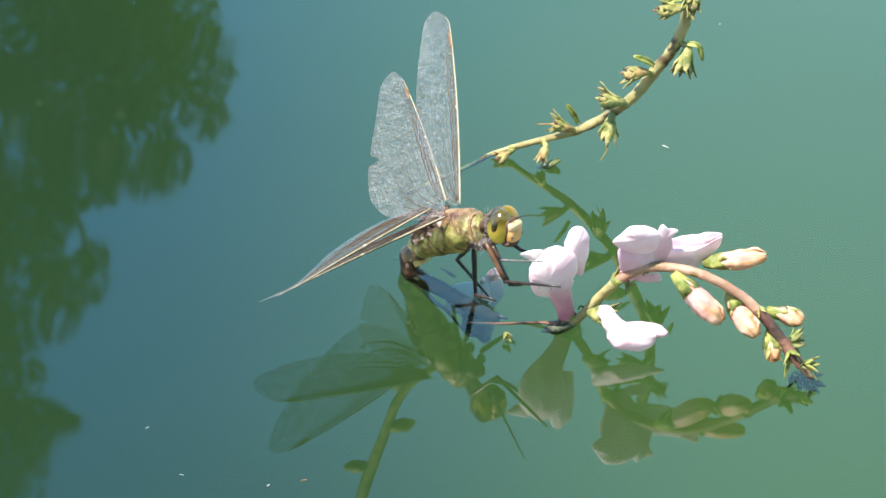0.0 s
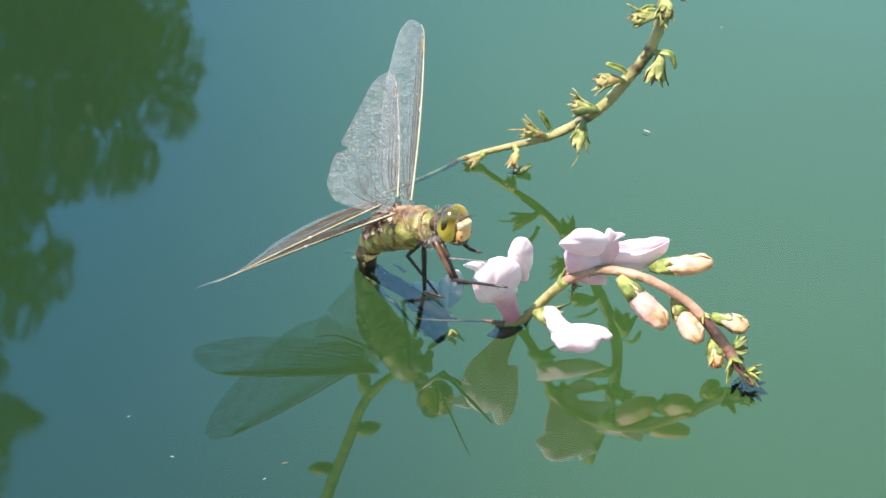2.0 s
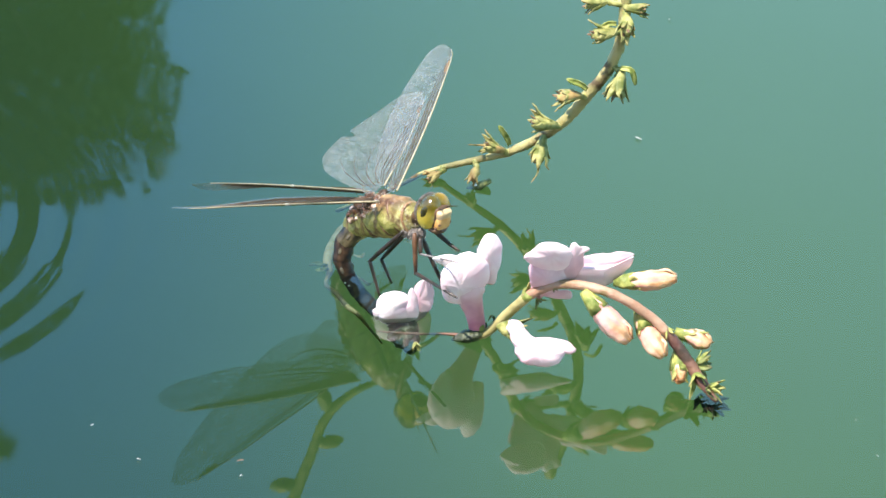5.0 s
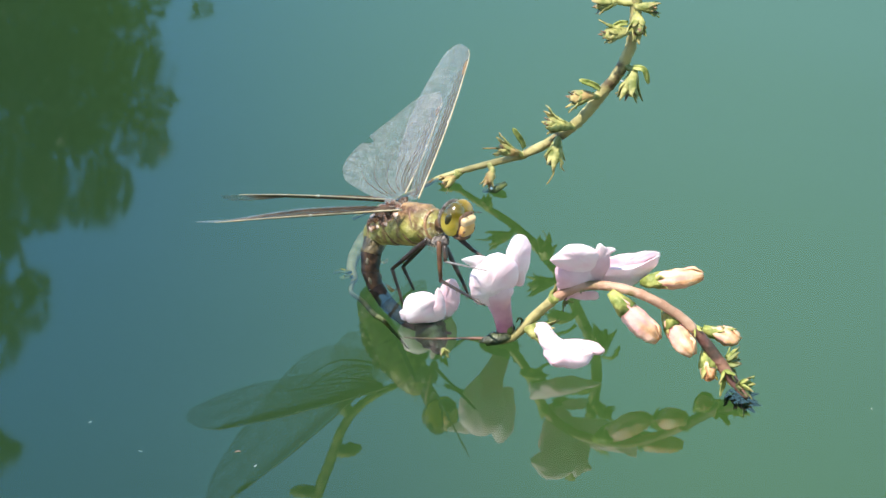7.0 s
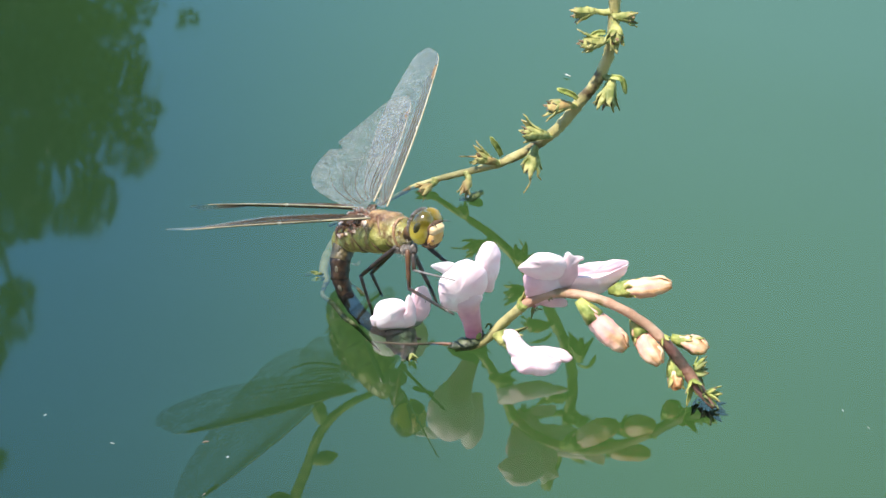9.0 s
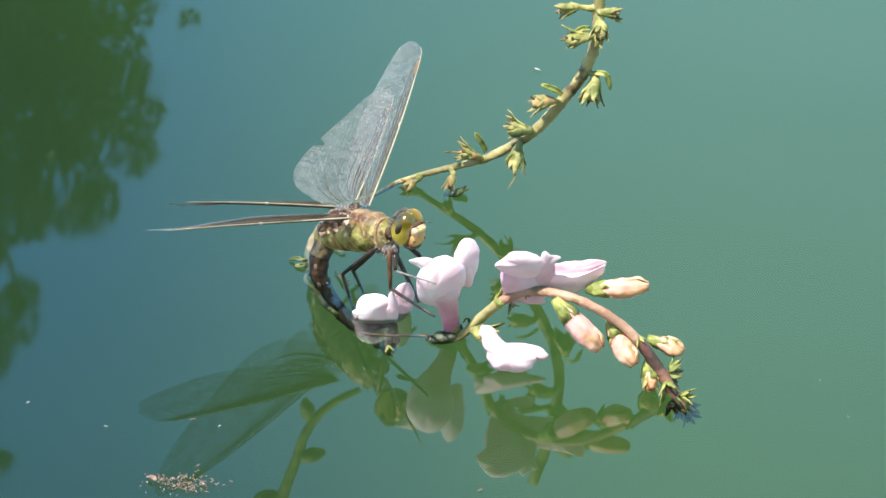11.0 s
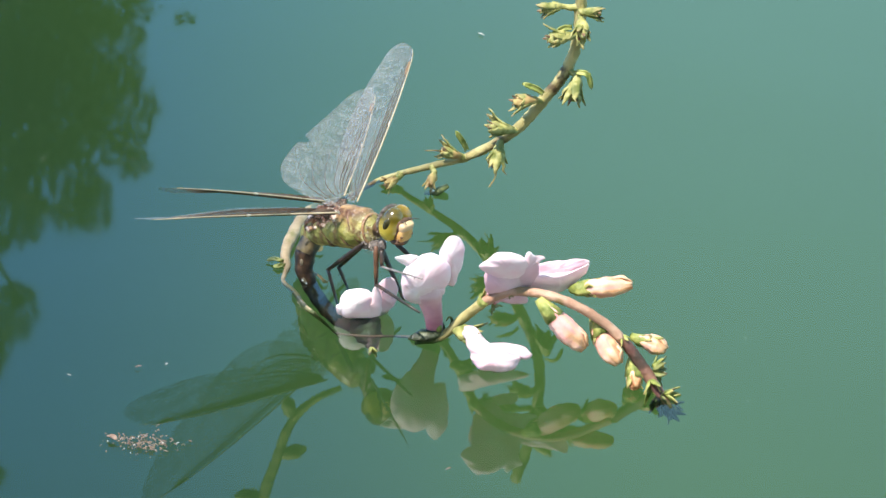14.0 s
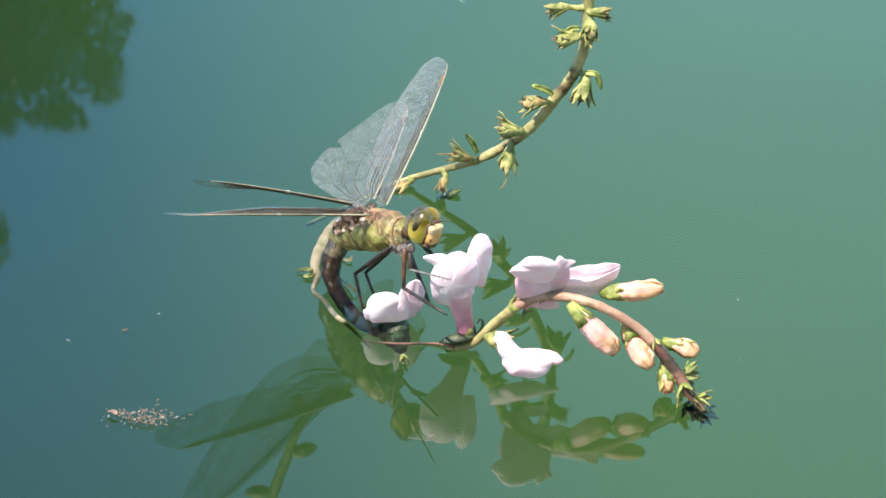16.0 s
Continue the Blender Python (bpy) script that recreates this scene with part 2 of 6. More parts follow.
def thorax_build(m, n, l, p):
    """Green panels parted by dark seams across the body, browner on top, paler below."""
    c = n.new("ShaderNodeTexCoord")
    mp = n.new("ShaderNodeMapping")
    mp.inputs["Rotation"].default_value = (0, TILT, 0)
    l.new(c.outputs["Object"], mp.inputs["Vector"])
    w = n.new("ShaderNodeTexWave")
    w.bands_direction, w.wave_profile = "X", "SIN"
    for k, v in (("Scale", 40), ("Distortion", 9.0), ("Detail", 2.0), ("Detail Scale", 1.2)):
        w.inputs[k].default_value = v
    l.new(mp.outputs[0], w.inputs["Vector"])
    seam = n.new("ShaderNodeMapRange")
    seam.inputs["From Min"].default_value, seam.inputs["From Max"].default_value = 0.0, 0.14
    l.new(w.outputs["Fac"], seam.inputs["Value"])
    green = noise_mix(n, l, (0.17, 0.165, 0.032), (0.36, 0.34, 0.10), 230, 0.38, 0.62)
    spots = noise_mix(n, l, green, (0.13, 0.068, 0.024), 290, 0.51, 0.62, 5.0)
    pale = noise_mix(n, l, spots, (0.46, 0.43, 0.20), 240, 0.56, 0.68)
    brown = noise_mix(n, l, (0.10, 0.055, 0.02), (0.28, 0.20, 0.07), 500)
    mix = n.new("ShaderNodeMix")
    mix.data_type = "RGBA"
    l.new(seam.outputs[0], mix.inputs["Factor"])
    l.new(brown, mix.inputs["A"])
    l.new(pale, mix.inputs["B"])
    sp = n.new("ShaderNodeSeparateXYZ")
    l.new(mp.outputs[0], sp.inputs[0])
    top = n.new("ShaderNodeMapRange")
    top.inputs["From Min"].default_value, top.inputs["From Max"].default_value = 0.0008, 0.0036
    l.new(sp.outputs["Z"], top.inputs["Value"])
    mix2 = n.new("ShaderNodeMix")
    mix2.data_type = "RGBA"
    l.new(top.outputs[0], mix2.inputs["Factor"])
    l.new(mix.outputs["Result"], mix2.inputs["A"])
    l.new(noise_mix(n, l, (0.09, 0.040, 0.018), (0.33, 0.21, 0.095), 380, 0.43, 0.60), mix2.inputs["B"])
    # a yellowish hem along the foot of the side plates, blotched with brown
    foot = n.new("ShaderNodeMapRange")
    foot.inputs["From Min"].default_value, foot.inputs["From Max"].default_value = -0.0040, -0.0027
    foot.inputs["To Min"].default_value, foot.inputs["To Max"].default_value = 0.8, 0.0
    l.new(sp.outputs["Z"], foot.inputs["Value"])
    hem = n.new("ShaderNodeMix")
    hem.data_type = "RGBA"
    l.new(foot.outputs[0], hem.inputs["Factor"])
    l.new(mix2.outputs["Result"], hem.inputs["A"])
    l.new(noise_mix(n, l, (0.13, 0.075, 0.025), (0.50, 0.40, 0.14), 380, 0.42, 0.54), hem.inputs["B"])
    l.new(hem.outputs["Result"], p.inputs["Base Color"])
    p.inputs["Roughness"].default_value = 0.42
    add_bump(n, l, p, 1300, 0.6, 0.0005)


TILT = radians(26)
THORAX = material("thorax", thorax_build)
THORAX_MARK = material("thorax_seam", simple((0.05, 0.028, 0.014), (0.16, 0.08, 0.04), 500, 0.5))
ABDOMEN = material("abdomen", simple((0.016, 0.010, 0.007), (0.085, 0.046, 0.025), 420, 0.4, (900, 0.4, 0.0003), lo=0.42, hi=0.66, spec=0.3))
ABDOMEN_BASE = material("abdomen_base", simple((0.024, 0.016, 0.009), (0.16, 0.12, 0.055), 330, 0.45, (900, 0.5, 0.0004), lo=0.40, hi=0.62))
# sunk rings, coloured darker to imitate light lost in the murky water
ABDOMEN_DIMMED = material("abdomen_dimmed", simple((0.012, 0.009, 0.009), (0.035, 0.024, 0.020), 420, 0.7, (900, 0.4, 0.0003), spec=0.1))
ABDOMEN_MARK = material("abdomen_spot", simple((0.09, 0.07, 0.045), (0.20, 0.16, 0.10), 700, 0.5))
EYE = material("eye", eye_build)
EYE_DARK = material("eye_dark", simple((0.015, 0.014, 0.006), (0.05, 0.045, 0.015), 400, 0.1))
HINGE = material("wing_hinge", simple((0.20, 0.09, 0.055), (0.74, 0.58, 0.48), 520, 0.45, (900, 0.7, 0.0006), lo=0.42, hi=0.58))
FRONS = material("forehead", simple((0.50, 0.33, 0.16), (0.62, 0.46, 0.27), 400, 0.5))
FACE = material("face", simple((0.50, 0.25, 0.06), (0.66, 0.42, 0.16), 400, 0.5))
COLLAR = material("collar", simple((0.16, 0.07, 0.03), (0.42, 0.26, 0.13), 600, 0.5, (1500, 0.6, 0.0004)))
CHEST = material("chest", simple((0.05, 0.04, 0.035), (0.20, 0.17, 0.15), 700, 0.6, (1800, 0.9, 0.0006)))
HAIR = material("hair", simple((0.30, 0.26, 0.20), (0.55, 0.50, 0.42), 700, 0.5))
LEG = material("leg", simple((0.012, 0.009, 0.008), (0.05, 0.03, 0.02), 600, 0.35))
# paler copy of the leg colour, painting the silvery sheen of one foreleg
LEG_SHEEN = material("leg_sheen", simple((0.10, 0.08, 0.075), (0.28, 0.25, 0.24), 600, 0.3))
LEG_BROWN = material("brown_leg", simple((0.07, 0.032, 0.018), (0.15, 0.07, 0.035), 600, 0.4))
WING = material("wing_membrane", wing_build)
COSTA = material("pale_vein", simple((0.34, 0.26, 0.15), (0.48, 0.40, 0.27), 300, 0.45))
VEIN_DARK = material("brown_vein", simple((0.045, 0.028, 0.018), (0.10, 0.06, 0.035), 300, 0.45))
STIGMA = material("stigma", simple((0.13, 0.075, 0.030), (0.20, 0.125, 0.06), 500, 0.5))
BARK = material("bark", simple((0.06, 0.045, 0.03), (0.14, 0.11, 0.08), 12, 0.9, (40, 0.6, 0.02)))
LEAF = material("leaf", simple((0.024, 0.052, 0.011), (0.055, 0.095, 0.024), 3, 0.5))
FLUFF = material("plant_debris", simple((0.13, 0.075, 0.055), (0.32, 0.22, 0.17), 500, 0.8))
# opaque white for small beads that imitate the glints of water drops
DROP_GLINT = material("drop_glint", simple((0.70, 0.72, 0.70), (0.80, 0.82, 0.80), 500, 0.08))
PALE = material("pale_fleck", simple((0.34, 0.34, 0.31), (0.52, 0.51, 0.48), 500, 0.6))


# ---- builders ----
def part(name, bm, mat, parent=None, label="", smooth=True):
    """Links a bmesh as one mesh object, under a thing or a part."""
    me = bpy.data.meshes.new(name)
    bmesh.ops.recalc_face_normals(bm, faces=bm.faces)
    for f in bm.faces:
        f.smooth = smooth
    bm.to_mesh(me)
    bm.free()
    me.materials.append(mat)
    ob = new(name, me)
    if parent:
        ob.parent = parent
    if label:
        tagged(ob, label)
    return ob


def thing(name, at, label, category, group="", kind=""):
    ob = new(name)
    ob.empty_display_size = 0.01
    ob.matrix_world = at
    return tagged(ob, label, category, group, kind)


def vec(p):
    return Vector(p) * MM


def spline(points, steps=6):
    """Catmull-Rom points through the given ones."""
    p = [Vector(q) for q in points]
    if len(p) < 3:
        return [p[0].lerp(p[1], i / steps) for i in range(steps + 1)]
    p = [2 * p[0] - p[1]] + p + [2 * p[-1] - p[-2]]
    out = []
    for i in range(1, len(p) - 2):
        for k in range(steps):
            t = k / steps
            a, b, c, d = p[i - 1:i + 3]
            out.append(0.5 * (2 * b + (c - a) * t + (2 * a - 5 * b + 4 * c - d) * t * t + (3 * b - a - 3 * c + d) * t ** 3))
    return out + [p[-2]]


def spread(values, count):
    """The values, evenly resampled to count of them."""
    return [float(v) for v in np.interp(np.linspace(0, 1, count), np.linspace(0, 1, len(values)), values)]


def tube(bm, pts, radii, sides=10, flat=1.0, up=(0, 0, 1), blush=None, rough=0.0, streak=0.0, ridge=0.0):
    """A closed tube along pts; radii are resampled over it; flat squeezes it along up."""
    pts = [Vector(q) for q in pts]
    radii = spread(radii, len(pts))
    layer = bm.verts.layers.float.get("blush") or bm.verts.layers.float.new("blush")
    tints = spread(blush, len(pts)) if blush else [0.0] * len(pts)
    rings, ref = [], Vector(up)
    for i, p in enumerate(pts):
        d = (pts[min(i + 1, len(pts) - 1)] - pts[max(i - 1, 0)]).normalized()
        side = d.cross(ref)
        if side.length < 1e-6:
            side = d.cross(Vector((1, 0, 0.1)))
        side.normalize()
        nor = side.cross(d).normalized()
        ref = nor
        ring = []
        for k in range(sides):
            a = 2 * math.pi * k / sides
            r = radii[i] * (1 + rough * (noise.noise((p + side * math.cos(a) * 0.001 + nor * math.sin(a) * 0.001) * 900)))
            v = bm.verts.new(p + side * math.cos(a) * r + nor * math.sin(a) * r * flat)
            v.co += (v.co - p) * ridge * math.cos(5 * a + 2.0 * i / len(pts))
            v[layer] = tints[i] + streak * noise.noise(Vector((math.cos(a) * 2.2 + radii[0] * 9000, math.sin(a) * 2.2, i * 0.12)))
            ring.append(v)
        rings.append(ring)
    for a, b in zip(rings, rings[1:]):
        for k in range(sides):
            bm.faces.new((a[k], a[(k + 1) % sides], b[(k + 1) % sides], b[k]))
    bm.faces.new(rings[0][::-1])
    bm.faces.new(rings[-1])
    return bm


def ball(bm, centre, size, turn=None, seg=20, rings=12):
    """An ellipsoid with half-axes size."""
    m = Matrix.Translation(centre) @ (turn.to_4x4() if turn else Matrix()) @ Matrix.Diagonal((*size, 1))
    bmesh.ops.create_uvsphere(bm, u_segments=seg, v_segments=rings, radius=1, matrix=m)
    return bm


def sheet(bm, fn, nu, nv, blush=None, thick=0.0):
    """A grid surface fn(u, v), u and v in 0..1, given a thickness."""
    layer = bm.verts.layers.float.get("blush") or bm.verts.layers.float.new("blush")
    grid = [[Vector(fn(i / nu, j / nv)) for j in range(nv + 1)] for i in range(nu + 1)]
    sides = []
    for s in ((0.5, -0.5) if thick else (0.0,)):
        rows = []
        for i in range(nu + 1):
            row = []
            for j in range(nv + 1):
                du = grid[min(i + 1, nu)][j] - grid[max(i - 1, 0)][j]
                dv = grid[i][min(j + 1, nv)] - grid[i][max(j - 1, 0)]
                nrm = du.cross(dv)
                nrm = nrm.normalized() if nrm.length > 1e-14 else Vector((0, 0, 1))
                v = bm.verts.new(grid[i][j] + nrm * thick * s)
                v[layer] = blush(i / nu, j / nv) if blush else 0.0
                row.append(v)
            rows.append(row)
        sides.append(rows)
        for i in range(nu):
            for j in range(nv):
                bm.faces.new((rows[i][j], rows[i + 1][j], rows[i + 1][j + 1], rows[i][j + 1]))
    if thick:
        a, b = sides
        edge = [(i, 0) for i in range(nu)] + [(nu, j) for j in range(nv)] + [(i, nv) for i in range(nu, 0, -1)] + [(0, j) for j in range(nv, 0, -1)]
        for p, q in zip(edge, edge[1:] + edge[:1]):
            bm.faces.new((a[p[0]][p[1]], a[q[0]][q[1]], b[q[0]][q[1]], b[p[0]][p[1]]))
    return bm


def petal(bm, points, width, face, cup=0.3, blush=(0.0, 0.0), base=0.35, thick=0.3, ruffle=0.4, seed=0):
    """A rounded petal along points (mm), its face turned towards face, cupped across."""
    line = spline([vec(p) for p in points], 5)
    n = len(line) - 1
    face = Vector(face).normalized()

    def fn(u, v):
        f = u * n
        i = min(int(f), n - 1)
        p = line[i].lerp(line[i + 1], f - i)
        d = (line[i + 1] - line[i]).normalized()
        side = d.cross(face).normalized()
        nor = side.cross(d)
        w = width * MM * (base + (1 - base) * math.sin(min(u / 0.62, 1) * math.pi / 2)) * math.sqrt(max(0.0, 1 - max(0, (u - 0.62) / 0.38) ** 2.4) + 0.004)
        s = 2 * v - 1
        wav = noise.noise(Vector((u * 3.1 + seed * 7.3, s * 2.2, seed))) * ruffle * MM
        return p + side * s * w / 2 + nor * (cup * w * s * s * 0.5 + wav)
    return sheet(bm, fn, 14, 10, (lambda u, v: blush[0] + (blush[1] - blush[0]) * u), thick * MM)


def puff(bm, outline, front, back, blush=(0.0, 0.0), face=(0.0, -0.87, 0.5), wave=0.4, seed=0):
    """A full, soft petal: a rounded outline (mm, from the base round to the base) swollen to front and back."""
    pts = [vec(p) for p in outline]
    ring = spline(pts[-2:] + pts + pts[:2], 5)[10:10 + 5 * len(pts)]
    mid = sum(ring, Vector()) / len(ring)
    if front > 2:
        mid = mid.lerp(min(ring, key=lambda p: p.z), 0.42)
    base, face = (pts[0] + pts[-1]) / 2, Vector(face).normalized()
    reach = max((p - base).length for p in ring)
    layer = bm.verts.layers.float.get("blush") or bm.verts.layers.float.new("blush")

    def vert(p, h):
        fine = noise.noise(p * 800 + Vector((seed, seed, 0)))
        q = p + face * (h + 0.4 * wave * MM * fine) + Vector((noise.noise(p * 260 + Vector((seed, 0, 0))), noise.noise(p * 260 + Vector((0, seed, 9))), noise.noise(p * 260 + Vector((5, 0, seed))))) * wave * MM
        v = bm.verts.new(q)
        f = min(1.0, (p - base).length / reach)
        v[layer] = max(0.0, blush[0] + (blush[1] - blush[0]) * f + 0.35 * noise.noise(p * 320 + Vector((seed, 3, 1))) * (0.25 + blush[0]))
        return v
    sharp = 0.66 if front > 2 else 0.85
    ring = [p + Vector((noise.noise(p * 620), noise.noise(p * 620 + Vector((7, 0, 0))), noise.noise(p * 620 + Vector((0, 7, 0))))) * 0.24 * MM for p in ring]
    rim = [vert(p, 0.0) for p in ring]
    count = len(ring)
    for depth, flip in ((front * MM, False), (-back * MM, True)):
        last = rim
        for f in (0.94, 0.82, 0.66, 0.46, 0.24):
            row = [vert(mid.lerp(p, f), depth * (1 - f * f) ** sharp) for p in ring]
            for k in range(count):
                q = (last[k], last[(k + 1) % count], row[(k + 1) % count], row[k])
                bm.faces.new(q[::-1] if flip else q)
            last = row
        top = vert(mid, depth)
        for k in range(count):
            q = (last[k], last[(k + 1) % count], top)
            bm.faces.new(q[::-1] if flip else q)
    bmesh.ops.recalc_face_normals(bm, faces=bm.faces)
    return bm


def sepals(bm, at, axis, length, width, count=5, opening=0.35, seed=0):
    """A ring of narrow pointed sepals round axis."""
    rng = random.Random(seed)
    axis = Vector(axis).normalized()
    side = axis.orthogonal().normalized()
    for k in range(count):
        a = 2 * math.pi * (k + rng.uniform(-0.15, 0.15)) / count
        out = (Matrix.Rotation(a, 3, axis) @ side)
        ln = length * rng.uniform(0.6, 1.1)
        lean = opening * rng.uniform(0.2, 1.2)
        p0 = Vector(at) + out * width * 0.35
        p1 = p0 + axis * ln * 0.5 + out * ln * lean * 0.6
        p2 = p0 + axis * ln * 0.95 + out * ln * lean * (1.0 + rng.uniform(0, 0.7))

        def fn(u, v, p0=p0, p1=p1, p2=p2, out=out):
            p = (1 - u) ** 2 * p0 + 2 * u * (1 - u) * p1 + u * u * p2
            w = width * (0.55 * math.sin(math.pi * (0.25 + 0.75 * u)) + 0.03)
            s = 2 * v - 1
            curl = noise.noise(p * 700) * 0.12 * length * u
            return p + axis.cross(out) * (s * w * 0.6 + curl) - out * (s * s * w * 0.25 + curl)
        dry = rng.uniform(0.2, 1.0)
        sheet(bm, fn, 6, 4, lambda u, v, dry=dry: dry * max(0.0, (u - 0.55) / 0.45), 0.00025)
    return bm


# ---- water, bank ----
def disc(name, radius, z, mat, label, category, steps=64):
    bm = bmesh.new()
    bmesh.ops.create_grid(bm, x_segments=24, y_segments=24, size=radius)
    ob = part(name, bm, mat)
    ob.location.z = z
    return tagged(ob, label, category, kind="structure")


RING_X, RING_Y = -0.240, -0.085


def ring_wave(r):
    """Height of the waves that spread from where a fish has touched the surface."""
    steep = math.radians(np.interp(r * 1000, (30, 42, 64, 80, 104), (0, 1.6, 1.5, 0.8, 0)))
    k = 2 * math.pi / 0.0093
    return steep / k * math.sin(k * (r - 0.0605)) if steep else 0.0


def pond():
    """The water's surface: fine low ripples near the camera and a ring of waves to one side, flat beyond them."""
    bm = bmesh.new()
    half = 0.32
    xs = np.concatenate((np.linspace(-half, -0.12, 220, endpoint=False), np.linspace(-0.12, half, 172)))
    ys = np.concatenate((np.linspace(-half, -0.2, 47, endpoint=False), np.linspace(-0.2, 0.03, 250, endpoint=False), np.linspace(0.03, half, 113)))
    rng = random.Random(2)
    waves = [(rng.uniform(-1, 1), rng.uniform(0.5, 2.5), rng.uniform(0, 6.3), rng.uniform(0.05, 0.16)) for _ in range(9)]
    short = [(rng.uniform(-0.6, 0.6), rng.uniform(0.8, 1.2), rng.uniform(0, 6.3), rng.uniform(0.012, 0.034)) for _ in range(7)]

    def rise(x, y):
        f = min(1.0, max(0.0, (half - max(abs(x), abs(y))) / 0.08))
        z = 0.0
        for a, b, ph, length in waves:
            k = 2 * math.pi / length
            h = math.hypot(a, b)
            z += math.sin((x * a + y * b) / h * k + ph) * RIPPLE / k / 3
        west = min(1.0, max(0.0, (-0.03 - x) / 0.09))
        for a, b, ph, length in short:
            k = 2 * math.pi / length
            h = math.hypot(a, b)
            z += math.sin((x * a + y * b) / h * k + ph + 1.5 * math.sin(x * 31 + ph)) * (0.10 + west) * CHOP / k / 3
        return z * f + ring_wave(math.hypot(x - RING_X, y - RING_Y)) * min(1.0, (x + half) / 0.02)
    rows = [[bm.verts.new((x, y, rise(x, y))) for x in xs] for y in ys]
    for a, b in zip(rows, rows[1:]):
        for k in range(len(xs) - 1):
            bm.faces.new((a[k], a[k + 1], b[k + 1], b[k]))
    corner = [rows[0][0], rows[0][-1], rows[-1][-1], rows[-1][0]]
    far = [bm.verts.new((x * 6.5, y * 6.5, 0)) for x, y in ((-1, -1), (1, -1), (1, 1), (-1, 1))]
    edges = [rows[0], [q[-1] for q in rows], rows[-1][::-1], [q[0] for q in rows][::-1]]
    for k in range(4):
        bm.faces.new([*edges[k], far[(k + 1) % 4], far[k]])
    ob = part("water", bm, WATER)
    if ob.data.polygons[0].normal.z < 0:
        ob.data.flip_normals()
    return tagged(ob, "calm pond surface mirroring blue sky and trees, faintly rippled", "water", kind="structure")


RIPPLE, CHOP = 0.0017, 0.0016
water = pond()
disc("pond_bed", 6.5, -1.0, MURK, "murky green depth of the pond water", "pond bed")


def bank():
    bm = bmesh.new()
    rings = []
    # an unseen near bank is added behind the camera to cut low skylight
    for r, z, near, rise in ((5.6, -1.05, 1.0, 0.0), (6.0, -0.1, 1.12, 0.1), (6.3, 0.12, 1.25, 0.3), (9.0, 0.25, 2.2, 1.5), (30, 0.4, 9.0, 2.2), (900, 0.6, 900, 0.0)):
        ring = []
        for k in range(72):
            x, y = r * math.cos(2 * math.pi * k / 72) * (1 + 0.02 * math.sin(5 * k)), r * math.sin(2 * math.pi * k / 72)
            south = min(1.0, max(0.0, (-y - 0.5 * near) / near))
            ring.append(bm.verts.new((x, max(y, -near - 0.06 * near * math.sin(1.7 * k)), z + rise * south)))
        rings.append(ring)
    for a, b in zip(rings, rings[1:]):
        for k in range(72):
            bm.faces.new((a[k], a[(k + 1) % 72], b[(k + 1) % 72], b[k]))
    return tagged(part("ground", bm, BANK), "grassy bank round the pond, with an unseen near rise added to cut skylight", "ground", kind="structure")


bank()


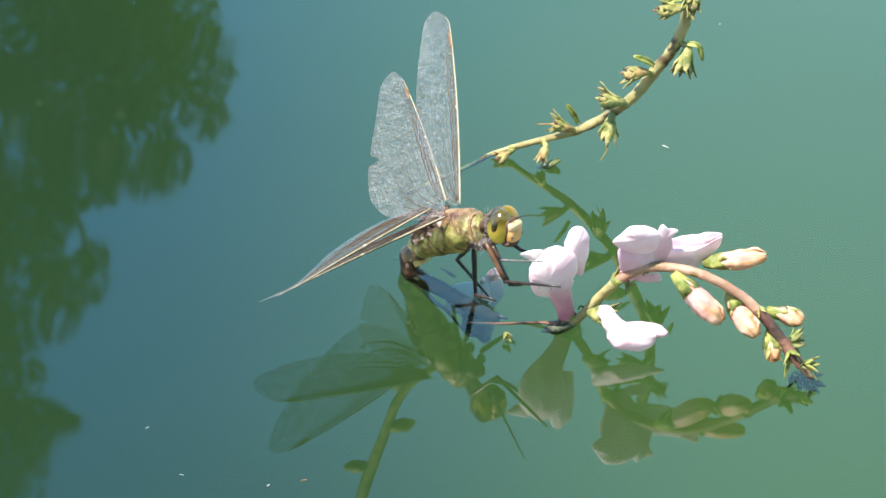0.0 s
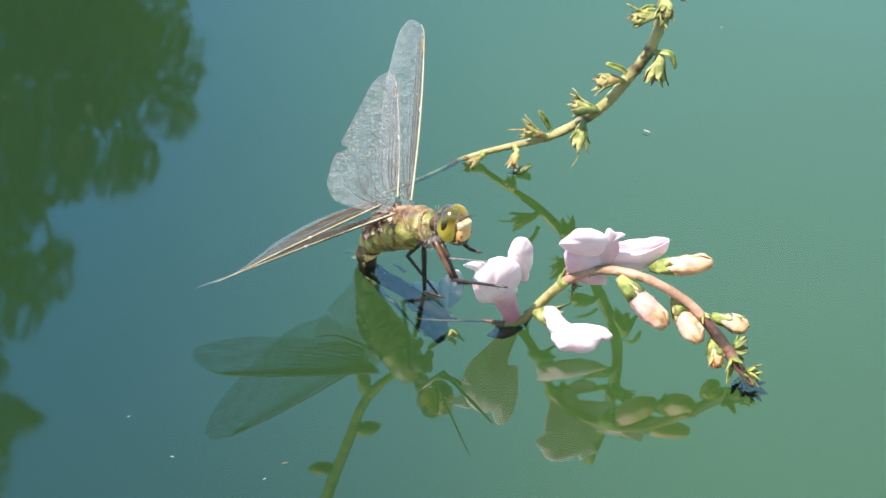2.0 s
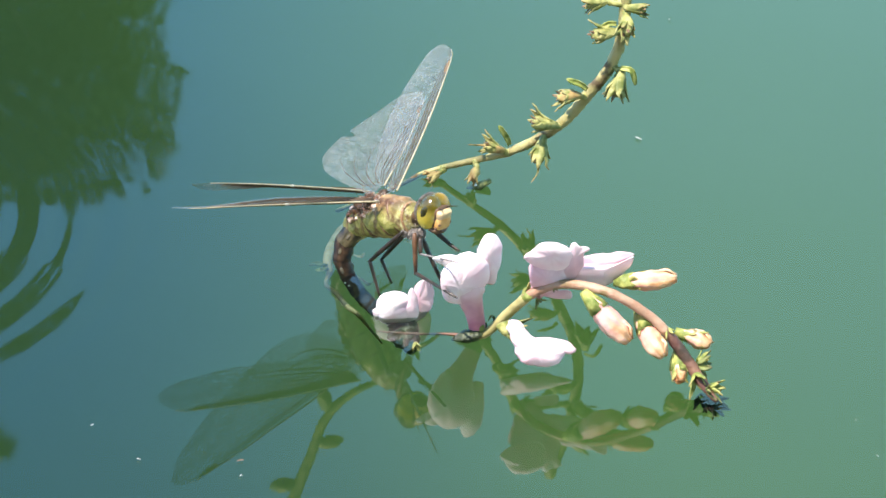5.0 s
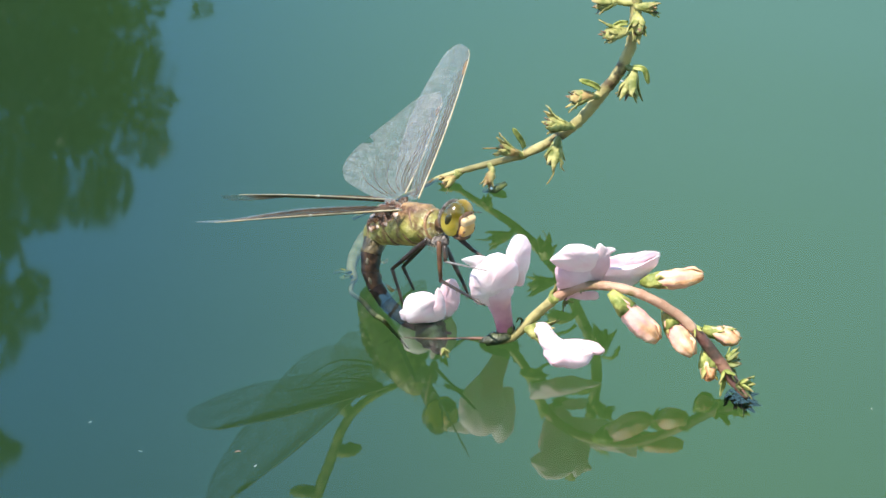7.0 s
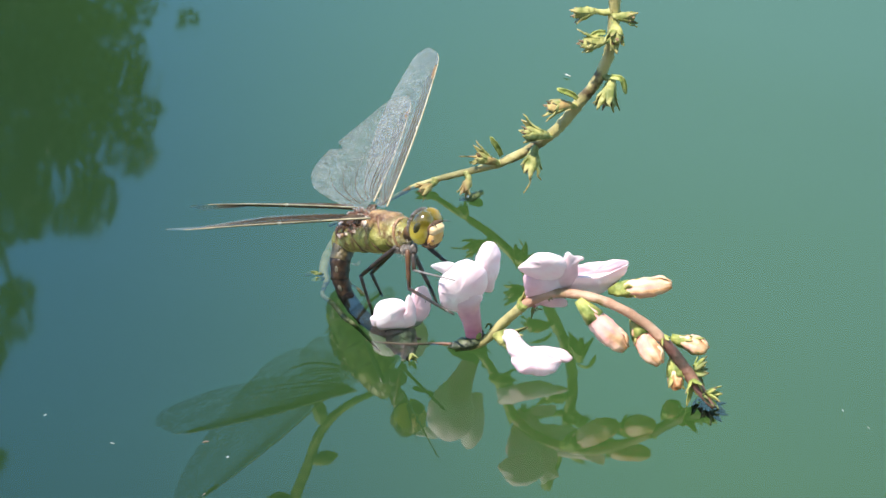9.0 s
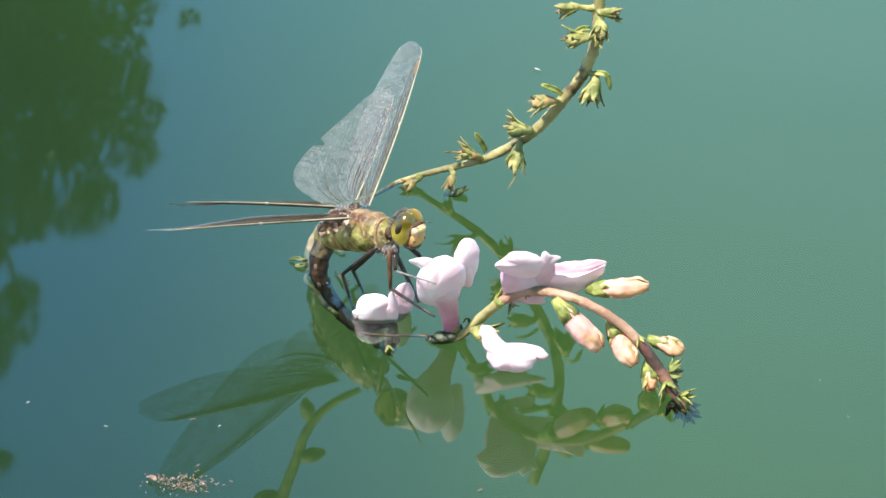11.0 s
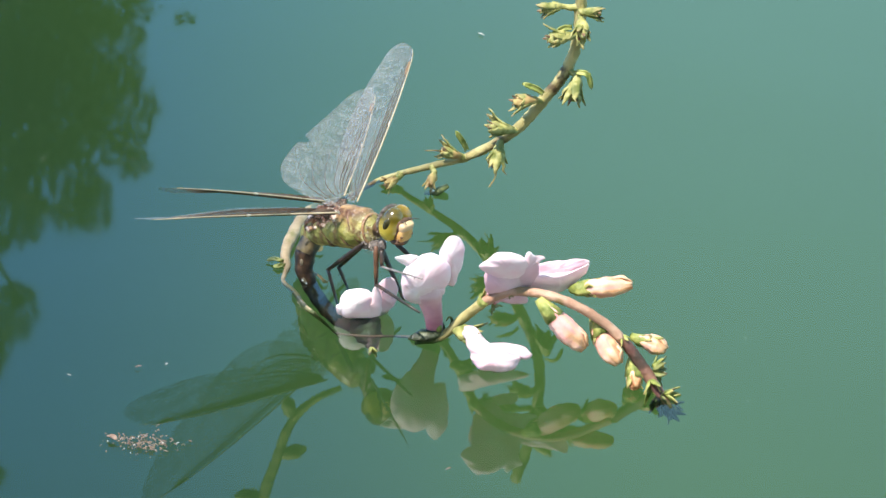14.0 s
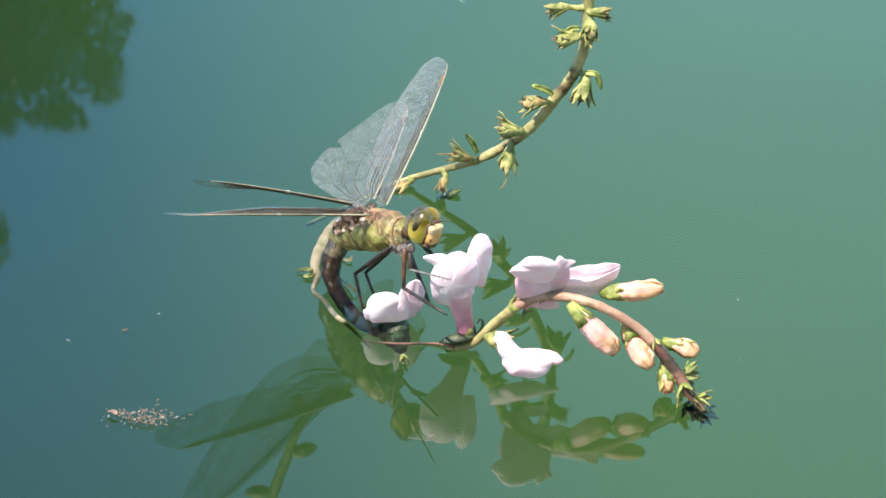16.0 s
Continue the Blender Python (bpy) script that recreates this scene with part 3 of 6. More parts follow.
# ---- the tree on the far bank, seen mirrored in the water ----
def tree():
    rng = random.Random(4)
    root = thing("tree", pose(-1.9, 8.2, 0.2), "leafy green tree on the bank, mirrored in the pond", "tree")
    off = Vector((-1.9, 8.2, 0.2))
    clumps = [(Vector(c), r) for c, r in (
        ((-1.14, 8.06, 4.1), 0.22),
        ((-0.97, 8.12, 4.15), 0.16),
        ((-0.86, 7.94, 4.19), 0.12),
        ((-0.83, 8.06, 4.41), 0.07),
        ((-1.03, 7.88, 4.19), 0.20),
        ((-1.16, 7.94, 4.3), 0.22),
        ((-0.99, 7.82, 4.35), 0.13),
        ((-1.13, 8.06, 4.58), 0.10),
        ((-0.89, 7.82, 4.42), 0.06),
        ((-1.2, 8, 4.63), 0.08),
        ((-1.34, 8.06, 4.21), 0.30),
        ((-1.42, 8.18, 4.62), 0.25),
        ((-1.3, 8, 4.71), 0.15),
        ((-1.37, 8.12, 4.96), 0.20),
        ((-1.16, 8.12, 4.98), 0.09),
        ((-1.11, 8.12, 4.9), 0.06),
        ((-1.2, 8.18, 5.12), 0.06),
        ((-1.39, 7.82, 5.06), 0.20),
        ((-1.26, 8.12, 5.46), 0.10),
        ((-1.19, 8.18, 5.51), 0.05),
        ((-1.41, 8.18, 5.62), 0.20),
        ((-0.94, 8.06, 3.92), 0.18),
        ((-1.15, 8.06, 3.84), 0.30),
        ((-0.71, 8.18, 4.05), 0.03),
        ((-1.63, 8.18, 4.99), 0.30),
        ((-1.63, 8.18, 5.53), 0.30),
    )]
    for k in range(46):
        a, e = rng.uniform(0, 2 * math.pi), rng.uniform(-0.7, 0.9)
        c = Vector((-2.3 + 1.0 * math.cos(a) * math.cos(e), 8.5 + 1.0 * math.sin(a) * math.cos(e), 4.3 + 1.35 * math.sin(e)))
        if c.x < -1.45 - 0.15 * (c.z > 4.1):
            clumps.append((c, rng.uniform(0.22, 0.38) if c.z < 4.1 else rng.uniform(0.18, 0.28)))
    bm = bmesh.new()
    tube(bm, spline([(0, 0, -0.3), (0.05, 0, 1.2), (-0.1, 0.1, 2.6), (-0.3, 0.2, 4.2)], 6), [0.16, 0.12, 0.09, 0.03], 12, rough=0.0)
    part("trunk", bm, BARK, root)
    for k in range(0, len(clumps), 3):
        c = clumps[k][0] - off
        z0 = min(1.6 + 0.04 * k, 3.6)
        start = Vector((-0.02 - 0.05 * z0, 0.05, z0))
        bm = bmesh.new()
        tube(bm, spline([start, start.lerp(c, 0.5) + Vector((0, 0, 0.15)), c], 5), [0.035, 0.02, 0.006], 6)
        part("limb", bm, BARK, root)
    verts, faces = [], []
    for c, r in clumps:
        for _ in range(int(1300 * (r / 0.2) ** 2)):
            d = Vector((rng.gauss(0, 1), rng.gauss(0, 1), rng.gauss(0, 1))).normalized() * r * rng.uniform(0.35, 1.05) ** 0.6
            p = c - off + Vector((d.x, d.y, d.z * 0.85))
            q = Euler((rng.uniform(-0.8, 0.8), rng.uniform(-0.8, 0.8), rng.uniform(0, 6.3))).to_matrix()
            s = rng.uniform(0.011, 0.020)
            i = len(verts)
            for x, y, z in ((-1, 0, 0), (-0.2, -0.5, 0.12), (1.1, 0, -0.15), (-0.2, 0.5, 0.12)):
                verts.append(p + q @ Vector((x, y, z)) * s)
            faces += [(i, i + 1, i + 2), (i, i + 2, i + 3)]
    me = bpy.data.meshes.new("crown")
    me.from_pydata(verts, [], faces)
    me.materials.append(LEAF)
    ob = new("crown", me)
    ob.parent = root
    tagged(ob, "dense green leaves", kind="stuff")


tree()


# ---- the stalk that rises from the water ----
def seed_pod(parent, at, axis, size, dry=False, seed=0, bract=None):
    """A spent flower on the stalk: a swollen cup with pointed sepals."""
    axis = Vector(axis).normalized()
    at = vec(at)
    bm = bmesh.new()
    ln = size * MM
    tube(bm, [at - axis * ln * 0.35, at + axis * ln * 0.1, at + axis * ln * 0.45, at + axis * ln * 0.8], [ln * 0.14, ln * 0.28, ln * 0.31, ln * 0.13], 14, rough=0.45, ridge=0.12)
    ob = part("seed_pod", bm, DRY if dry else POD, parent)
    bm = bmesh.new()
    sepals(bm, at - axis * ln * 0.05, axis, ln * 1.1, ln * 0.56, 7, 0.32, seed)
    part("sepal", bm, DRY if seed in (1, 2) else POD, ob)
    bm = bmesh.new()
    sepals(bm, at + axis * ln * 0.45, axis, ln * 0.55, ln * 0.24, 3, 0.4, seed + 70)
    part("withered_petals", bm, WITHERED, ob, "dark withered petal remains")
    if seed in (3, 0):
        bm = bmesh.new()
        e = at + axis * ln * 0.7
        tube(bm, spline([e, e + axis * ln * 0.5 + Vector((0.0004, 0, -0.0003)), e + axis * ln * 0.9 + Vector((-0.0006, 0, -0.0008))], 4), [0.0003, 0.00018, 0.00012], 6)
        part("withered_style", bm, DRY, ob)
    base = at - axis * ln * 0.3
    root = min(STALK_LINE, key=lambda p: (p - base).length)
    bm = bmesh.new()
    tube(bm, spline([root, root.lerp(base, 0.55) + Vector((0, 0, -0.0003)), base, at], 4), [0.0010, 0.0007, 0.00065, ln * 0.16], 8, rough=0.3)
    part("pedicel", bm, POD, ob, "short stalklet of the pod")
    if bract:
        bm = bmesh.new()
        petal(bm, bract, 1.2, (0.3, -0.8, 0.5), 0.5, base=0.8, thick=0.25, ruffle=0.1)
        part("bract", bm, SEPAL, parent, "narrow curved green bract")


stalk = thing("flower_stalk", pose(0, 0, 0), "bare tan-green flower stalk with spent pods, rising from the water", "stalk")
STALK_LINE = spline([vec(p) for p in ((-31, 65.4, -30), (-19.9, 39.2, -9), (-14.1, 31.5, -0.9), (-10.8, 34.8, -0.3), (-3.9, 33.4, 3.5), (4.4, 31.8, 7.6), (8.7, 30.9, 10.1), (14.5, 29.7, 14.9), (18.7, 28.8, 19.3), (21.6, 28.1, 23.8), (24.4, 27.4, 29), (27.3, 26.8, 34.4), (29, 26.3, 39.7), (29.8, 26.1, 44.8), (29.8, 26, 49.8), (28.9, 26, 59.8), (26.3, 26.3, 73.1))], 6)
bm = bmesh.new()
tube(bm, STALK_LINE, [0.0005, 0.0005, 0.0006, 0.0008, 0.00105, 0.00120, 0.0013, 0.0013, 0.0013, 0.0013, 0.0013], 16, rough=0.22)
part("stem", bm, STEM, stalk)
BRACTS = {
    0: ((7.8, 29, 12.6), (6.9, 28.2, 14.7), (4.9, 27.5, 17.9)),
    5: ((23.5, 25.6, 30.5), (21.8, 24.9, 31.9), (18.7, 24.5, 33)),
    6: ((30.3, 24.1, 37.4), (32.7, 23.6, 37.3), (34.1, 23.4, 33.9)),
    7: ((28.1, 24.4, 48.1), (25.9, 23.8, 47.8), (23.7, 24.3, 44.9)),
}
for k, (at, axis, size, dry) in enumerate((
        ((5.4, 29.5, 10.9), (-0.9, -0.2, 0.25), 4.2, True),
        ((-7.8, 32.2, 1.2), (-0.5, -0.3, -0.3), 3.2, True),
        ((0.8, 30.5, 4.1), (-0.2, -0.4, -0.7), 3.2, True),
        ((15.1, 27.6, 14.4), (-0.1, -0.35, -0.9), 5.2, False),
        ((16.2, 26.2, 20.3), (-0.9, -0.2, 0.2), 5.0, False),
        ((20.8, 25.2, 28.6), (-0.95, -0.2, -0.05), 4.8, True),
        ((30.4, 24.2, 34.9), (-0.1, -0.3, -0.9), 5.4, False),
        ((26.8, 23.2, 46.2), (-0.95, -0.2, -0.15), 5.0, False),
        ((30.2, 21.9, 50.3), (0.1, -0.7, -0.3), 4.8, False),
        ((31, 23.7, 52.6), (0.9, -0.2, 0.1), 4.0, False),
        ((24.2, 25.1, 52.3), (-0.9, -0.2, -0.2), 4.2, False),
        ((30.5, 23.6, 61.1), (0.9, -0.2, 0.2), 4.4, False))):
    seed_pod(stalk, at, axis, size, dry, k, BRACTS.get(k))
bm = bmesh.new()
tube(bm, [vec(p) for p in ((-0.5, 31.7, -1), (2.3, 30.6, 0.3), (4.5, 31.5, 1.5))], [0.0008, 0.0018, 0.001], 10, flat=0.5)
part("wet_pod", bm, SEPAL_DEEP, stalk, "wet green pod lying in the water")


# a white bead stands in for a glint on the wet pod
for at in ((1.2, 29.4, 1.0),):
    bm = bmesh.new()
    ball(bm, vec(at), (0.00035, 0.00035, 0.00028), seg=10, rings=8)
    part("drop_glint", bm, DROP_GLINT, stalk, "white bead painted as the glint of a water drop")

# ---- a second stalk hanging over the water, seen only in its mirror image ----
overhang = thing("overhanging_stalk", pose(0, 0, 0), "green stalk with buds hanging above the water", "stalk")
bm = bmesh.new()
tube(bm, spline([vec(p) for p in ((-16.5, 35, 57.6), (-21.7, 35, 61), (-26.1, 35, 65.6), (-28.8, 35, 71.4), (-30.5, 35, 78.7), (-32.6, 35, 87), (-34.6, 35, 96.2), (-36.7, 35, 109.6))], 6), [0.0007, 0.0010, 0.0012, 0.0014, 0.0016], 10, rough=0.1)
part("stem", bm, SEPAL, overhang)
for at, axis in (((-28.3, 35, 65.1), (-0.2, -0.2, -0.9)), ((-27.8, 35, 76.8), (0.9, 0, -0.4)), ((-35.6, 35, 89.4), (-0.9, 0, 0.2))):
    bm = bmesh.new()
    a, d = vec(at), Vector(axis).normalized() * 0.0045
    tube(bm, [a - d * 0.5, a - d * 0.1, a + d * 0.5, a + d], [0.0006, 0.0016, 0.0018, 0.0006], 10)
    part("bud", bm, SEPAL, overhang)

# ---- the floating flower spike ----
PIVOT = Vector((16.10, -33.37, 0.0))
spike = thing("flower_spike", pose(*(PIVOT * MM)), "floating spike of pale pink tubular flowers and buds", "flower spike")


def s(p):
    """A place of the spike, from its pivot."""
    return tuple(Vector(p) - PIVOT)


def stem_piece(points, radii, mat, label=""):
    bm = bmesh.new()
    tube(bm, spline([vec(s(p)) for p in points], 6), [r * MM for r in radii], 12, rough=0.15)
    return part("stem", bm, mat, spike, label)


loop_stem = stem_piece(((-19.5, 28.4, -4), (-24.8, 19.5, -2), (-26.8, 9.6, 0), (-28.2, 1.1, 0.8), (-28.9, -5.7, 0.6), (-27.9, -9.4, 0.2), (-28.3, -12.5, 0), (-28.3, -15.9, -0.2), (-25.7, -19.4, -0.3), (-23.1, -24.6, -0.4), (-20.8, -26.8, -0.8), (-18.6, -21.6, -6), (-15.1, -14.2, -14)),
           (0.9, 1.2, 1.5, 1.4, 1.1, 0.7, 0.5, 0.45, 0.55, 0.6, 0.5, 0.35, 0.2), STEM_PALE, "pale bent stem looping in the water")
# this thin tan stem takes the dark maroon to imitate shade
stem_piece(((-16, -30.8, -2.5), (-13.5, -33.6, -1), (-8.7, -34.1, -0.6), (-3.9, -33.3, -0.5), (0.4, -33.5, -0.1), (3.4, -35, 0.4)), (0.15, 0.22, 0.28, 0.28, 0.35, 0.6), STEM_DARK, "thin stem lying in the water, coloured dark as if shaded")
stem_piece(((1.5, -34.6, -0.9), (4.2, -34.6, 0.1), (7.2, -34, 1.2), (10.9, -34.3, 6), (14.9, -37.5, 12.6)), (0.3, 0.7, 0.9, 1.05, 1.1), STEM, "greenish tan lower part of the stem")
stem_piece(((14.6, -37.3, 12.2), (15.5, -37.8, 13.4), (20.8, -39, 17), (27.3, -40.5, 18), (34, -41.9, 17), (40.8, -42.3, 13.5), (44.7, -43, 10.4)),
           (1.0, 1.1, 1.0, 1.02, 1.0, 1.0, 1.05), STEM_RED)
stem_piece(((44.5, -42.9, 10.6), (46.7, -43.5, 8.5), (50.7, -45.1, 4), (53.4, -47.6, 1.5), (56.6, -50.3, -1)), (1.08, 1.15, 1.3, 1.1, 0.5), STEM_DARK, "dark maroon end of the stem")


def calyx(parent, at, axis, size, seed, mat=SEPAL, opening=0.16):
    axis = Vector(axis).normalized()
    bm = bmesh.new()
    a = vec(at)
    tube(bm, [a - axis * size * 0.45 * MM, a, a + axis * size * 0.45 * MM], [size * 0.14 * MM, size * 0.33 * MM, size * 0.38 * MM], 16, rough=0.6)
    sepals(bm, a - axis * size * 0.1 * MM, axis, size * 1.1 * MM, size * 0.55 * MM, 8, opening, seed)
    sepals(bm, a - axis * size * 0.2 * MM, axis, size * 0.9 * MM, size * 0.42 * MM, 4, 0.34, seed + 50)
    return part("calyx", bm, mat, parent)


def make_bud(points, radius, tints, seed, cup):
    pts = [vec(s(p)) for p in points]
    line = spline(pts, 6)
    bm = bmesh.new()
    tube(bm, line, [radius * k * MM for k in (0.5, 0.66, 0.80, 0.93, 1.0, 0.97, 0.82, 0.45)], 20, blush=tints, rough=0.14, streak=1.5, ridge=0.09)
    ob = part("bud", bm, BUD, spike)
    axis = pts[1] - pts[0]
    calyx(ob, tuple((pts[0] + axis.normalized() * 0.5 * MM) / MM), axis, cup * 1.05, seed)
    # the folded tip lobe that overlaps the bud's end
    tip, d = line[-1], (line[-1] - line[-4]).normalized()
    side = d.orthogonal().normalized()
    bm = bmesh.new()
    petal(bm, [tuple((tip - d * radius * 2.2 * MM + side * radius * 0.95 * MM) / MM), tuple((tip - d * radius * 0.8 * MM + side * radius * 1.02 * MM) / MM), tuple((tip + d * 0.2 * MM + side * radius * 0.35 * MM) / MM)],
          radius * 1.5, side, -0.5, (tints[0], tints[-1]), thick=0.25, ruffle=0.35, seed=seed)
    part("bud_lobe", bm, BUD, ob)
    return ob


make_bud(((34.4, -37, 18), (37.3, -37.7, 19), (41.4, -37.4, 19.5), (45.8, -36.6, 20)), 2.05, (0.5, 0.4, 0.5, 0.8, 1.5), 1, 4.6)
make_bud(((28, -42, 16), (30.7, -42.9, 13.5), (34, -43.6, 10.5), (37.1, -44.2, 8)), 2.45, (0.1, 0.0, 0.1, 0.4, 1.5), 2, 5.6)
make_bud(((39, -40.2, 12), (40.5, -42.1, 10), (42.3, -44.1, 8), (44.6, -45.9, 6)), 2.2, (0.5, 0.45, 0.5, 0.9, 1.6), 3, 5.2)
make_bud(((48.3, -39.1, 8.5), (50.4, -39.3, 8), (52.5, -39.6, 7.4), (54.5, -40.2, 7)), 1.95, (0.7, 0.75, 0.8, 1.1, 1.5), 4, 4.4)
make_bud(((48, -43.3, 5), (48.2, -44.2, 3.6), (48.4, -45.4, 2.4), (48.7, -47.6, 1.6)), 1.7, (0.9, 1.0, 1.0, 1.3, 1.9), 5, 5.0)
for k, (at, axis, size, mat) in enumerate((
        ((52.2, -43.7, 4), (0.8, -0.1, 0.15), 3.0, SEPAL_DEEP), ((52.1, -43.4, 4.4), (0.7, 0.4, 0.3), 2.6, SEPAL), ((51.9, -44.4, 3), (0.9, -0.3, -0.2), 3.4, SEPAL_DEEP), ((51.8, -46.7, 3), (0.35, -0.8, -0.4), 4.0, SEPAL), ((54.9, -48.2, 1.2), (0.9, -0.1, 0.1), 3.2, SEPAL), ((54.3, -48.6, 0.8), (0.5, -0.4, 0.2), 2.6, SEPAL_DEEP),
        ((44.7, -42.6, 11), (0.6, -0.5, -0.3), 2.2, SEPAL), ((17.2, -36.8, 12), (0.6, -0.5, -0.5), 1.6, SEPAL_DEEP), ((20.3, -39.2, 16.5), (0.7, -0.5, -0.5), 1.2, SEPAL_DEEP), ((53.9, -41.6, -4.6), (0.1, -0.9, -0.1), 3.6, WET), ((55.4, -42.3, -4.6), (0.5, -0.8, -0.1), 3.8, WET), ((56.8, -42.5, -4.6), (0.8, -0.6, -0.1), 3.6, WET), ((55.1, -44.6, -4.6), (0.3, -0.9, -0.1), 3.2, WET), ((56.5, -45.3, -4.6), (0.6, -0.8, -0.1), 3.0, WET))):
    bm = bmesh.new()
    a = vec(s(at))
    sepals(bm, a, axis, size * MM, size * 0.55 * MM, 5, 0.55, 20 + k)
    part("bract", bm, mat, spike)


def corolla(points, radii, tints, flat=1.0, origin=None):
    """The flower's tube, on its own place so that it can be swayed."""
    o = Vector(origin if origin else points[0])
    line = spline([vec(tuple(Vector(p) - o)) for p in points], 6)
    n = len(line) - 1
    bm = bmesh.new()
    rr = spread([r * MM for r in radii], n + 1)

    def fn(u, v):
        i = min(int(round(u * n)), n)
        d = (line[min(i + 1, n)] - line[max(i - 1, 0)]).normalized()
        side = d.cross(Vector((0.2, 1, 0.1))).normalized()
        nor = side.cross(d)
        a = 2 * math.pi * v
        r = rr[i] * (1 + 0.05 * math.cos(5 * a) * u)
        return line[i] + side * math.cos(a) * r + nor * math.sin(a) * r * flat
    tt = spread(tints, 30)
    sheet(bm, fn, n, 24, lambda u, v: tt[min(29, int(u * 29))], 0.15 * MM)
    ob = part("flower", bm, PETAL, spike)
    ob.location = vec(s(tuple(o)))
    return ob, o


def lay(flower, plane, shift, outline, front, back, blush, seed):
    """A full petal on a flower: its outline in the flower's own plane (mm across and up), set forward by shift."""
    across, up = plane
    bm = bmesh.new()
    puff(bm, [tuple(across * x + up * y + Vector(FACE_OUT) * shift) for x, y in outline], front, back, blush, seed=seed)
    return part("petal", bm, PETAL, flower)


FACE_OUT = (0.0, -0.87, 0.5)
# the upright flower on which the insect's forelegs rest
flower_a, oa = corolla(((5.4, -32.5, 0.6), (5.2, -32.8, 3.3), (4.6, -33.1, 6.4), (3.7, -33.3, 9.6), (3.2, -33.9, 12.4), (2.8, -34.2, 14.6), (2.6, -34.2, 16)), (1.7, 1.75, 2.0, 2.6, 3.4, 3.2, 0.2), (1.0, 0.95, 0.75, 0.5, 0.3, 0.1), 0.9)
FLOWER_A_PLANE = (Vector((0.986, 0.167, 0.000)), Vector((-0.069, -0.135, 0.988)))
lay(flower_a, FLOWER_A_PLANE, -2.6, ((3.9, 13.2), (1.2, 14.7), (0.5, 19.2), (1.3, 23.2), (2.3, 25.4), (4.0, 26.8), (5.5, 26.2), (6.4, 23.8), (6.0, 20.5), (5.0, 16.2)), 1.3, 1, (0.22, 0), 97)
lay(flower_a, FLOWER_A_PLANE, 0.4, ((-2.7, 16.2), (-5.7, 18.2), (-8.6, 20.5), (-6.5, 21.1), (-3.3, 21.1)), 0.8, 0.6, (0, 0), 100)
lay(flower_a, FLOWER_A_PLANE, 0.3, ((3.1, 14.1), (3.4, 18.2), (1.9, 20.9), (-0.7, 22.0), (-3.1, 21.4), (-5.3, 19.3), (-7.0, 16.5), (-6.8, 12.9), (-5.8, 9.9), (-4.5, 8.6), (-1.2, 9.2), (1.4, 11.5)), 3.8, 3, (0.22, 0.03), 103)
lay(flower_a, FLOWER_A_PLANE, 1.5, ((-1.0, 9.4), (-3.5, 8.3), (-5.9, 9.4), (-7.1, 12.6), (-6.7, 15.6), (-4.0, 14.2), (-0.5, 13.2), (2.2, 13.0), (1.6, 11.0)), 1.5, 1.2, (0.3, 0.12), 106)
bm = bmesh.new()
tube(bm, [vec(tuple(Vector(p) - oa)) for p in ((0, -34.7, 0.2), (1.2, -34.8, 0.9), (3, -34.7, 1.3), (5.1, -34.2, 1.4), (6.9, -33.1, 1.3), (7.8, -32, 1.2))], [0.0003, 0.0009, 0.0014, 0.0016, 0.0012, 0.0003], 14, flat=0.7, rough=0.9)
sepals(bm, vec(tuple(Vector((7.6, -31.5, 0.6)) - oa)), (0.3, -0.1, 1), 0.0030, 0.0012, 3, 0.4, 31)
part("calyx", bm, WET, flower_a, "dark wet calyx")
bm = bmesh.new()
tube(bm, spline([vec(tuple(Vector(p) - oa)) for p in ((7.6, -32.6, 1.0), (8.6, -32.4, 2.6), (8.9, -32.3, 4.6), (8.2, -32.4, 5.2), (7.7, -32.6, 4.2))], 4), [0.0005, 0.00035, 0.0003, 0.00025, 0.00012], 8)
part("curled_sepal", bm, SEPAL_DEEP, flower_a, "dark curled sepal")
bm = bmesh.new()
ball(bm, vec(tuple(Vector((6.2, -33.7, 3)) - oa)), (0.0008, 0.0008, 0.0011), seg=10, rings=8)
part("bract", bm, SEPAL, flower_a)
# the large open flower at the top of the arch
flower_b, ob_ = corolla(((16.6, -37.3, 13.5), (17.7, -36.1, 14.5), (19, -36.4, 16.4), (20, -36.6, 18.3), (20.5, -36.9, 19.9), (20.4, -37.2, 20.9)), (1.4, 2.0, 2.6, 2.6, 1.8, 0.2), (0.7, 0.5, 0.3, 0.1), 0.9)
FLOWER_B_PLANE = (Vector((0.986, 0.168, 0.000)), Vector((-0.081, -0.242, 0.967)))
lay(flower_b, FLOWER_B_PLANE, -1.8, ((5.7, 5.1), (7.6, 9.3), (11.2, 10.8), (15.4, 11.6), (19.0, 12.3), (21.0, 11.3), (19.4, 9.1), (14.8, 6.8), (8.8, 3.5)), 0.8, 0.7, (0.12, 0.15), 98)
lay(flower_b, FLOWER_B_PLANE, 0.3, ((5.7, 3.2), (6.9, 7.5), (12.3, 7.8), (16.9, 8.8), (19.5, 10.1), (20.9, 10.8), (20.2, 8.1), (17.7, 4.8), (14.8, 2.7), (9.9, 1.8)), 1.4, 1, (0.05, 0), 101)
lay(flower_b, FLOWER_B_PLANE, 1.4, ((6.9, 2.5), (4.5, 5.2), (5.3, 10.1), (6.8, 12.4), (8.2, 14.2), (9.6, 13.2), (11.5, 12.4), (10.2, 10.6), (9.8, 6.8)), 1, 1, (0.5, 0.12), 104)
